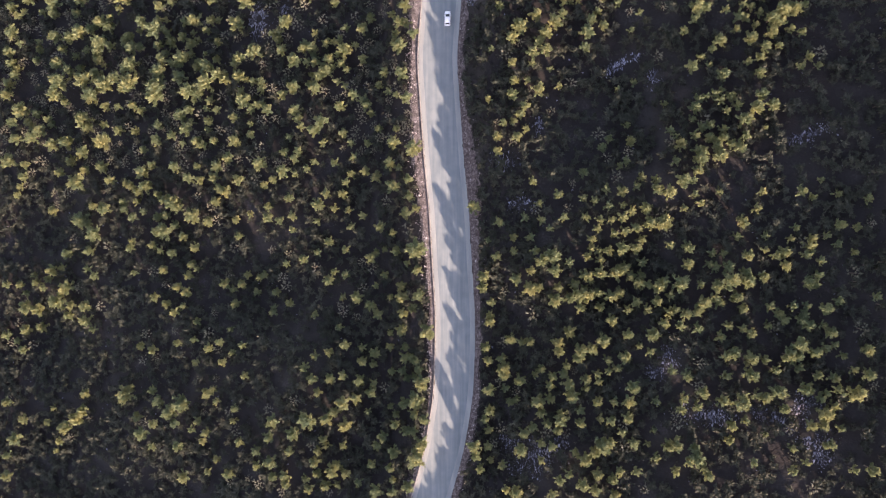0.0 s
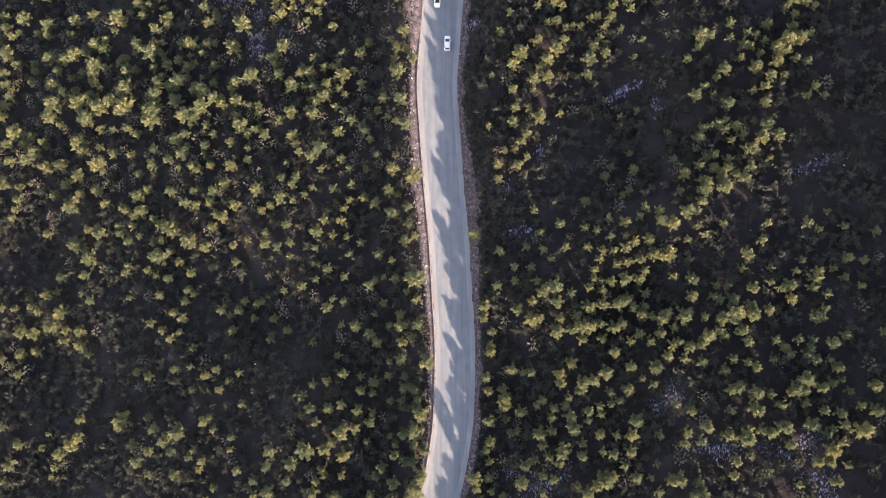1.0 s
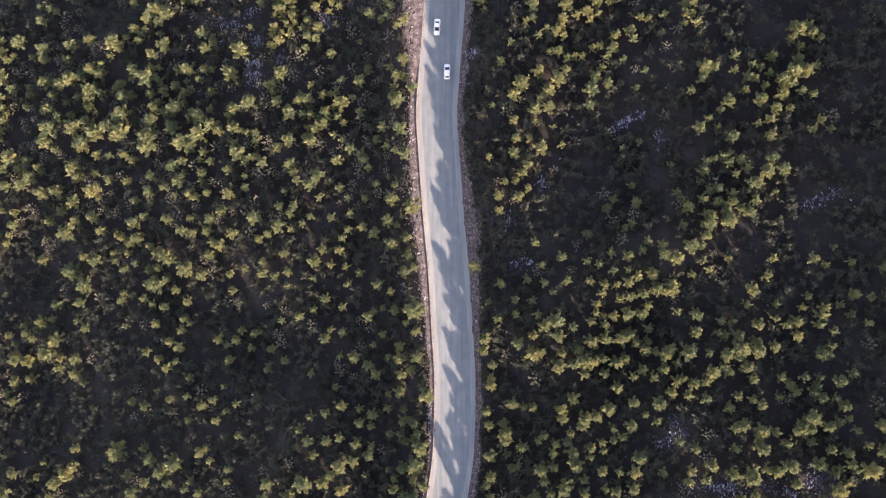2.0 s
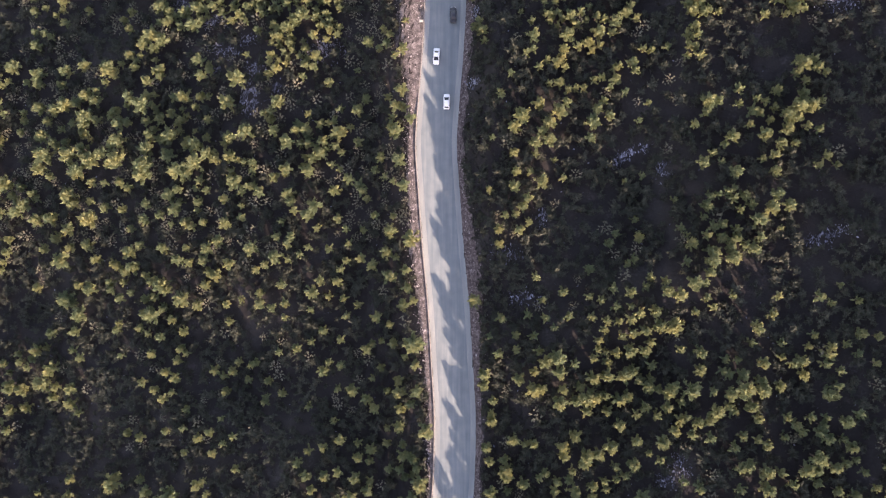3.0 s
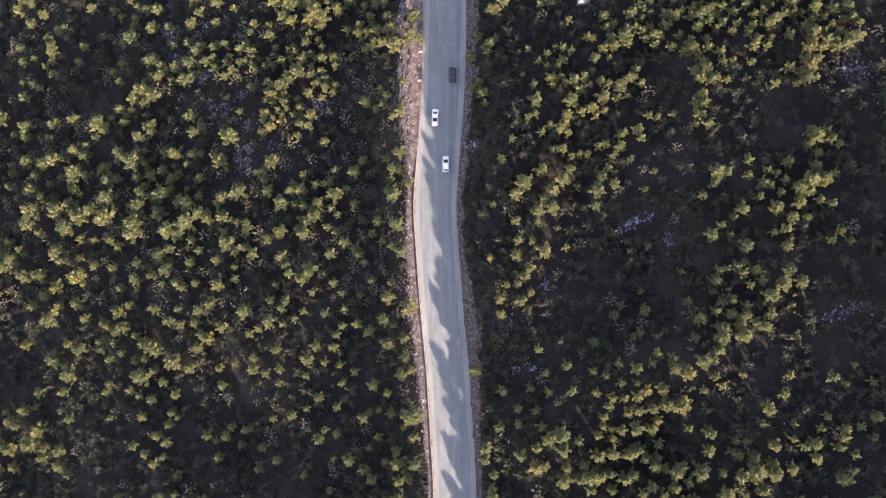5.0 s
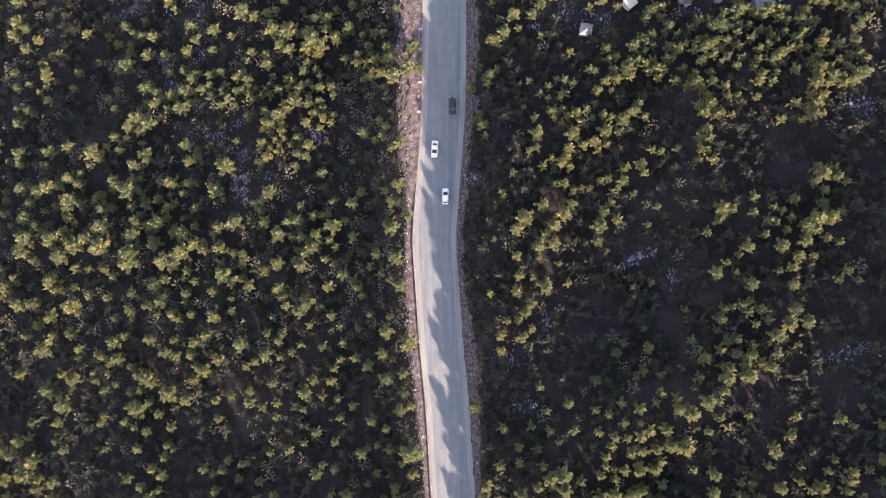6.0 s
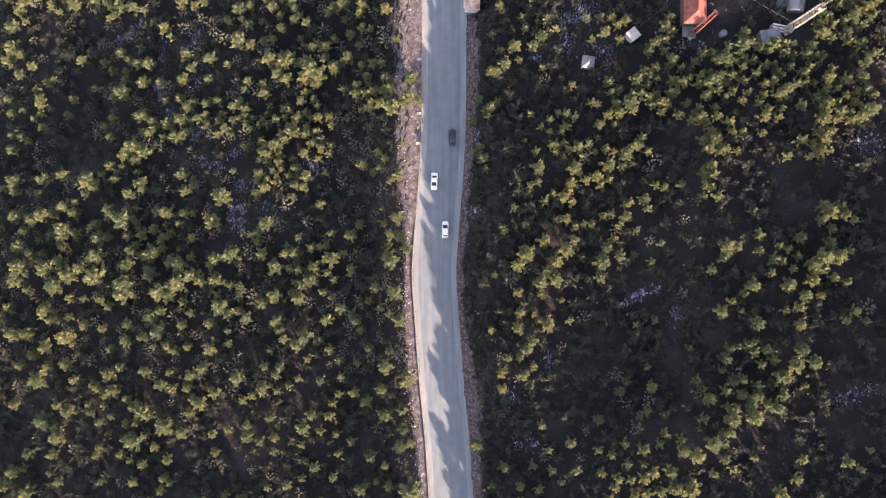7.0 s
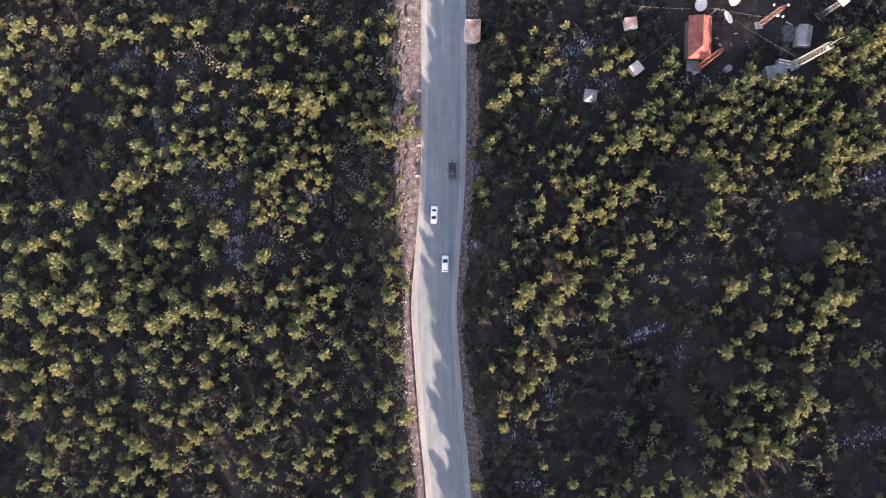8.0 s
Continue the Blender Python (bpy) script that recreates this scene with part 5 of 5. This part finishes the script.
car("white hatchback car driving on the asphalt road", PAINT["white_paint"], pose(1.3, 66.5, 0.045, 0, 0, -1), 4.2, True)
car("white saloon car driving on the asphalt road", PAINT["white_paint"], pose(-1.5, 79.0, 0.04, 0, 0, 177), 4.45)
car("dark grey saloon car driving on the asphalt road", PAINT["grey_paint"], pose(3.2, 90.5, 0.02, 0, 0, 0), 4.4)

# ---- the radio station in the wood ----
WALL = material("stained_plaster", [(0.3, (0.42, 0.40, 0.37)), (0.6, (0.6, 0.58, 0.54)), (0.8, (0.68, 0.66, 0.62))], scale=0.8, second=(5, 0.5), rough=0.9, bump=0.3)
PLASTER = material("brown_plaster", [(0.3, (0.060, 0.047, 0.042)), (0.7, (0.10, 0.08, 0.07))], scale=0.8, second=(5, 0.5), rough=0.9, bump=0.3)
ROOF_RED = material("red_roof_tiles", [(0.3, (0.155, 0.042, 0.038)), (0.5, (0.215, 0.066, 0.056)), (0.75, (0.31, 0.12, 0.095))], scale=0.9, second=(6, 0.5), rough=0.8, bump=0.15, bump_scale=5)
SLAB = material("pale_concrete", [(0.3, (0.30, 0.28, 0.25)), (0.55, (0.43, 0.40, 0.36)), (0.8, (0.54, 0.50, 0.45))], scale=0.7, second=(4, 0.5), rough=0.9, bump=0.3)
RUSTY = material("rust_stained_concrete", [(0.30, (0.60, 0.55, 0.50)), (0.44, (0.56, 0.43, 0.36)), (0.58, (0.45, 0.23, 0.155)), (0.75, (0.30, 0.125, 0.08))], scale=0.35, second=(3, 0.35), rough=0.9, bump=0.3)
TIN = material("grey_tin", [(0.3, (0.12, 0.125, 0.135)), (0.6, (0.20, 0.205, 0.215)), (0.85, (0.30, 0.30, 0.30))], scale=0.7, second=(4, 0.5), rough=0.55, metal=0.2, bump=0.2)
MAST_RED = material("faded_red_paint", [(0.3, (0.13, 0.042, 0.034)), (0.7, (0.21, 0.078, 0.06))], scale=1.5, second=(6, 0.4), rough=0.7)
MAST_PALE = material("pale_galvanised", [(0.3, (0.20, 0.20, 0.18)), (0.7, (0.34, 0.33, 0.29))], scale=1.5, second=(6, 0.4), rough=0.6)
WHITE = material("white_enamel", [(0.3, (0.50, 0.50, 0.49)), (0.7, (0.64, 0.64, 0.62))], scale=1.2, second=(5, 0.3), rough=0.5)
CABLE = material("cable", [(0.3, (0.2, 0.19, 0.18)), (0.7, (0.28, 0.27, 0.25))], scale=2.0, rough=0.7)
YARD = material("bare_yard", [(0.3, (0.022, 0.016, 0.014)), (0.55, (0.044, 0.031, 0.027)), (0.8, (0.095, 0.072, 0.064))], scale=0.4, second=(2.5, 0.6), rough=0.95, bump=0.8)


def at(x, y):
    return float(land(x, y))


def thing(name, x, y, z, turn, label, category, group=""):
    root = new(name)
    root.matrix_basis = pose(x, y, z, 0, 0, turn)
    return tagged(root, label, category, group)


def roof_shell(w, d, rise, hip_front, hip_back, thick=0.14):
    """A roof of two slopes along y, hipped by those lengths at its ends."""
    bm = bmesh.new()
    for lift in (0.0, thick):
        a = [bm.verts.new(p) for p in ((-w, -d, lift), (w, -d, lift), (w, d, lift), (-w, d, lift), (0, -d + hip_front, rise + lift), (0, d - hip_back, rise + lift))]
        for f in ((0, 1, 4), (1, 2, 5, 4), (2, 3, 5), (3, 0, 4, 5)):
            bm.faces.new([a[k] for k in (f if lift else f[::-1])])
        if lift:
            for k in range(4):
                bm.faces.new((low[k], low[(k + 1) % 4], a[(k + 1) % 4], a[k]))
        low = a
    return bm


# house with a red hipped roof
house = thing("house", 58.75, 117.4, at(58.75, 117.4) - 0.4, -2, "small plastered house with a red hipped tile roof", "house")
for x, y, sx, sy in ((-2.05, 0, 0.25, 8.4), (2.05, 0, 0.25, 8.4), (0, -4.2, 4.35, 0.25), (0, 4.2, 4.35, 0.25)):
    part("wall", box(bmesh.new(), x, y, 0, sx, sy, 4.05), PLASTER, house)
roof = part("roof", roof_shell(2.6, 4.85, 2.1, 2.4, 0.4), ROOF_RED, house)
roof.matrix_basis = Matrix.Translation((0, 0, 3.95))
part("ridge_cap", tube(bmesh.new(), (0, -2.45, 2.24), (0, 4.45, 2.24), 0.11, 0.11, 8), ROOF_RED, roof)
part("door", box(bmesh.new(), 2.19, -1.0, 0.6, 0.06, 0.95, 2.05), TIN, house, "grey metal door")
part("lean_to_slab", box(bmesh.new(), 0.6, -5.6, 0.2, 4.6, 2.4, 0.5), TIN, house, "grey slab before the gable")

# huts
def hut(x, y, w, d, tall, turn, mat, label, rise=0.0, over=0.2):
    root = thing("hut", x, y, at(x, y) - 0.4, turn, label, "hut")
    t = 0.16
    for px, py, sx, sy in ((-w / 2 + t / 2, 0, t, d), (w / 2 - t / 2, 0, t, d), (0, -d / 2 + t / 2, w - 2 * t, t), (0, d / 2 - t / 2, w - 2 * t, t)):
        part("wall", box(bmesh.new(), px, py, 0, sx, sy, tall), TIN if mat == TIN else WALL, root)
    if rise:
        part("roof", roof_shell(w / 2 + over, d / 2 + over, rise, (w / 2 if rise > 0.9 else 0.02), (w / 2 if rise > 0.9 else 0.02), 0.09), mat, root).matrix_basis = Matrix.Translation((0, 0, tall - 0.03))
    else:
        part("roof", box(bmesh.new(), 0, 0, tall, w + over * 2, d + over * 2, 0.18, 0, 0.03), mat, root)
    part("door", box(bmesh.new(), w / 2 + 0.02, 0, 0.4, 0.05, 0.8, 1.9), TIN, root, "grey metal door")
    return root


hut(46.3, 112.3, 2.3, 2.3, 2.4, 38, SLAB, "small hut with a flat pale concrete roof")
rusty = hut(45.1, 122.9, 2.5, 2.4, 2.4, 6, RUSTY, "small hut with a rust-stained flat concrete roof")
hut(36.0, 106.4, 2.6, 2.6, 2.3, -8, TIN, "small grey tin-roofed hut among limestone rocks", 0.95)
hut(80.3, 116.4, 2.7, 4.3, 2.2, -9, TIN, "grey tin shed with a shallow gabled roof", 0.8)
hut(74.5, 108.7, 4.2, 2.7, 2.4, 10, TIN, "blue-grey tin equipment hut with a flat roof")
striped = thing("cabinet", 76.3, 110.6, at(76.3, 110.6) - 0.3, -12, "low equipment cabinet with red and white striped panels", "cabinet")
part("body", box(bmesh.new(), 0, 0, 0, 2.6, 1.7, 1.9, 0, 0.04), TIN, striped)
for k in range(5):
    part("stripe", box(bmesh.new(), 0, -0.66 + 0.33 * k, 1.9, 2.6, 0.30, 0.08, 0, 0.02), MAST_RED if k % 2 else WHITE, striped, "red panel" if k % 2 else "white panel")

# roadside kiosk
kiosk = thing("kiosk", 8.5, 125.6, 0.0, -2, "roadside kiosk with a rust-stained flat roof", "kiosk")
for x, y, sx, sy in ((-1.75, 0, 0.2, 5.0), (1.75, 0, 0.2, 5.0), (0, 2.4, 3.3, 0.2), (0, -2.4, 3.3, 0.2)):
    part("wall", box(bmesh.new(), x, y, 0, sx, sy, 2.9), WALL, kiosk)
part("roof", box(bmesh.new(), 0, 0, 2.9, 4.0, 5.4, 0.2, 0, 0.03), RUSTY, kiosk, "pale concrete roof with orange rust stains")
for y in (-2.62, 2.62):
    part("parapet", box(bmesh.new(), 0, y, 3.1, 4.0, 0.16, 0.3, 0, 0.02), SLAB, kiosk)
part("parapet", box(bmesh.new(), -1.92, 0, 3.1, 0.16, 5.0, 0.3, 0, 0.02), WHITE, kiosk, "white fascia towards the road")
part("hatch", box(bmesh.new(), 0.5, 1.2, 3.1, 0.7, 0.7, 0.25, 0, 0.03), TIN, kiosk, "grey roof hatch")
part("counter", box(bmesh.new(), -2.05, 0, 0.95, 0.4, 3.0, 0.08), SLAB, kiosk)


# lattice masts
def mast(x, y, tall, w0, w1, mat, label, bays, turn=0.0, banded=None):
    root = thing("lattice_mast", x, y, at(x, y) - 0.15, turn, label, "mast", "masts of the radio station")
    part("footing", box(bmesh.new(), 0, 0, 0, w0 + 0.7, w0 + 0.7, 0.35, 0, 0.04), SLAB, root, "concrete footing")

    def corner(k, f):
        w = (w0 + (w1 - w0) * f) / 2
        return Vector(((-w, w, w, -w)[k % 4], (-w, -w, w, w)[k % 4], 0.3 + tall * f))
    for k in range(4):
        part("leg", tube(bmesh.new(), corner(k, 0), corner(k, 1), 0.042, 0.034, 5), mat, root)
    for i in range(bays):
        bm = bmesh.new()
        a, b = i / bays, (i + 1) / bays
        for k in range(4):
            tube(bm, corner(k, a), corner(k + 1, b), 0.021, None, 4)
            tube(bm, corner(k + 1, a), corner(k, b), 0.021, None, 4)
            tube(bm, corner(k, b), corner(k + 1, b), 0.021, None, 4)
        part("bracing", bm, (banded if banded and i % 2 else mat), root)
    part("spike", tube(bmesh.new(), (0, 0, tall), (0, 0, tall * 1.12 + 0.6), 0.05, 0.02, 5), mat, root)
    return root


def drum(root, x, y, z, r, turn):
    part("drum_antenna", tube(bmesh.new(), (x, y, z), (x + 0.35 * math.cos(turn), y + 0.35 * math.sin(turn), z), r, r * 0.9, 14), WHITE, root, "white drum antenna")


cream = mast(78.7, 110.4, 15.6, 1.45, 1.25, MAST_PALE, "tall pale lattice mast beside the tin huts", 14, 20)
drum(cream, 0.6, 0, 13.2, 0.4, 0)
part("whip_aerial", tube(bmesh.new(), (0.3, 0.2, 15.6), (0.3, 0.2, 20.8), 0.07, 0.035, 6), MAST_PALE, cream, "slim pale whip aerial")
mast(58.9, 111.0, 15.5, 1.1, 0.8, MAST_RED, "red lattice mast rising beside the house", 12, 30)
aerial = mast(71.7, 119.8, 12.0, 0.9, 0.7, MAST_RED, "red and white lattice mast with antennas", 9, 10, MAST_PALE)
for k, (a, z) in enumerate(((0.3, 11.5), (2.2, 10.6), (4.1, 11.2), (5.3, 9.8))):
    part("antenna_arm", tube(bmesh.new(), (0, 0, z), (1.5 * math.cos(a), 1.5 * math.sin(a), z), 0.035, None, 4), MAST_RED, aerial)
    drum(aerial, 1.4 * math.cos(a), 1.4 * math.sin(a), z, 0.28, a)
far = mast(84.4, 121.2, 10.0, 1.0, 0.8, MAST_PALE, "pale lattice mast with a red top", 8, 40)
part("platform", box(bmesh.new(), 0, 0, 9.6, 1.9, 1.9, 0.15, 0, 0.02), SLAB, far, "pale platform")
part("beacon", box(bmesh.new(), 0.7, 0.5, 9.75, 0.7, 0.7, 0.8, 0, 0.05), MAST_RED, far, "red beacon box")


# dishes
def dish(x, y, r, tilt, turn):
    root = thing("satellite_dish", x, y, at(x, y), turn, "white satellite dish on a steel post in a yard", "dish", "dishes of the radio station")
    part("post", tube(bmesh.new(), (0, 0, -0.3), (0, 0, 1.6), 0.11, 0.09, 8), STEEL, root)
    bm = bmesh.new()
    rings = []
    for lift in (0.0, -0.05):
        for i in (range(6) if not lift else range(5, -1, -1)):
            q = r * max(i, 0.05) / 5
            rings.append([bm.verts.new((q * math.cos(6.2832 * k / 24), q * math.sin(6.2832 * k / 24), 0.22 * r * (q / r) ** 2 + lift)) for k in range(24)])
    for a, b in zip(rings, rings[1:]):
        for k in range(24):
            bm.faces.new((a[k], a[(k + 1) % 24], b[(k + 1) % 24], b[k]))
    bowl = part("bowl", bm, WHITE, root)
    bowl.matrix_basis = pose(0, 0, 1.75, tilt, 0, 0)
    part("feed", tube(bmesh.new(), (0, 0, 0.05), (0, 0, r * 0.7), 0.05, 0.05, 6), STEEL, bowl)
    return root


dish(64.8, 121.6, 1.5, 42, 115)
dish(59.4, 125.3, 1.5, 25, 30)
dish(66.3, 125.6, 1.3, 30, 10)

# water tank
tank = thing("water_tank", 65.1, 110.3, at(65.1, 110.3) - 0.2, 0, "small grey round water tank beside the house", "tank")
part("shell", tube(bmesh.new(), (0, 0, 0), (0, 0, 1.5), 0.75, 0.75, 20), TIN, tank)
part("lid", tube(bmesh.new(), (0, 0, 1.5), (0, 0, 1.62), 0.8, 0.62, 20), TIN, tank)

# yard: bare trodden ground laid over the slope
def patch(name, x0, y0, a, b, label, lift=0.16):
    rows = []
    for v in np.linspace(-1, 1, 13):
        rows.append([(x0 + u * a * math.sqrt(1 - 0.45 * v * v) + rng.normal(0, 0.2), y0 + v * b * math.sqrt(1 - 0.45 * u * u), 0) for u in np.linspace(-1, 1, 13)])
    rows = [[(x, y, at(x, y) + (lift if 0 < i < 12 and 0 < j < 12 else -0.25)) for j, (x, y, _) in enumerate(r)] for i, r in enumerate(rows)]
    return tagged(sheet(name, rows, YARD), label, "yard", kind="structure")


patch("yard", 66.5, 122.5, 6.0, 8.5, "bare brown trodden yard between the masts")

pad = patch("concrete_pad", 77.9, 117.4, 1.5, 2.4, "worn blue-grey concrete pad beside a tin shed", 0.4)
pad.data.materials[0] = material("slate_blue_concrete", [(0.3, (0.045, 0.050, 0.062)), (0.7, (0.085, 0.092, 0.108))], scale=0.8, second=(4, 0.5), rough=0.9, bump=0.3)
for x, y, long, turn in ((63.6, 117.5, 1.9, -24), (64.1, 115.9, 1.3, -30), (61.9, 114.0, 1.7, 28), (66.2, 116.2, 1.1, 70), (67.4, 118.4, 1.5, 12), (69.6, 116.0, 1.2, -50), (65.0, 124.0, 1.8, 8), (68.0, 113.6, 1.4, 35), (78.1, 119.9, 1.6, -28), (51.6, 113.1, 1.5, 82)):
    board = part("board", box(bmesh.new(), 0, 0, 0, long, 0.24, 0.06, 0, 0.012), SLAB)
    board.matrix_basis = pose(x, y, at(x, y) + 0.1, 0, 0, turn)
    tagged(board, "weathered pale board lying on bare ground", "board", "boards lying round the yard")

# overhead cables and poles
def pole(x, y, tall):
    root = thing("cable_pole", x, y, at(x, y) - 0.3, 0, "slim grey wooden cable pole", "pole", "cable poles")
    part("shaft", tube(bmesh.new(), (0, 0, 0), (0, 0, tall), 0.12, 0.08, 8), BARK, root)
    part("crossarm", box(bmesh.new(), 0, 0, tall - 0.5, 1.3, 0.1, 0.12, 0, 0.01), BARK, root)
    return Vector((x, y, at(x, y) - 0.3 + tall))


def cable(a, b, sag, label):
    bm = bmesh.new()
    a, b = Vector(a), Vector(b)
    pts = [a.lerp(b, k / 14) - Vector((0, 0, sag * 4 * (k / 14) * (1 - k / 14))) for k in range(15)]
    for p, q in zip(pts, pts[1:]):
        tube(bm, p, q, 0.015, None, 4)
    return tagged(part("overhead_cable", bm, CABLE), label, "cable", "overhead cables")


p0 = pole(46.5, 125.3, 6.5)
p1 = pole(61.3, 122.6, 6.5)
p2 = Vector((78.2, 110.6, at(78.7, 110.4) + 4.5))
cable(p0, p1, 0.8, "thin pale cable slung between two poles")
cable(p1, p2, 0.6, "thin pale cable slung to the pale mast")
cable(p1, (71.7, 119.8, at(71.7, 119.8) + 5.5), 0.5, "thin pale cable slung to the red and white mast")
cable((57.0, 120.6, at(57, 120.6) + 4.2), (47.0, 113.5, at(47, 113.5) + 2.6), 0.7, "thin pale cable slung from house to hut")

# a heap of rusty scrap by the rocks
heap = thing("scrap_heap", 42.2, 106.6, at(42.2, 106.6), 20, "heap of rusty red scrap iron bars on rocks", "scrap")
for k in range(9):
    a = rng.uniform(0, 6.3)
    part("bar", tube(bmesh.new(), (rng.normal(0, 0.5), rng.normal(0, 0.5), 0.05 + 0.06 * k), (1.3 * math.cos(a), 1.3 * math.sin(a), 0.3 + 0.05 * k), 0.06, None, 5), MAST_RED, heap)

# concrete spillways that lead rain from the road over the bank
for y in (89.0, 96.8, 111.0):
    x = float(road_x(y)) - HALF - 0.98
    chute = thing("spillway", x, y, at(x, y) + 0.02, 0, "short pale concrete spillway at the kerb", "spillway", "spillways of the road")
    part("bed", box(bmesh.new(), 0, 0, 0, 1.1, 0.42, 0.12, 0, 0.02), SLAB, chute)
    for s in (-1, 1):
        part("cheek", box(bmesh.new(), 0, s * 0.25, 0, 1.1, 0.09, 0.24, 0, 0.01), SLAB, chute)
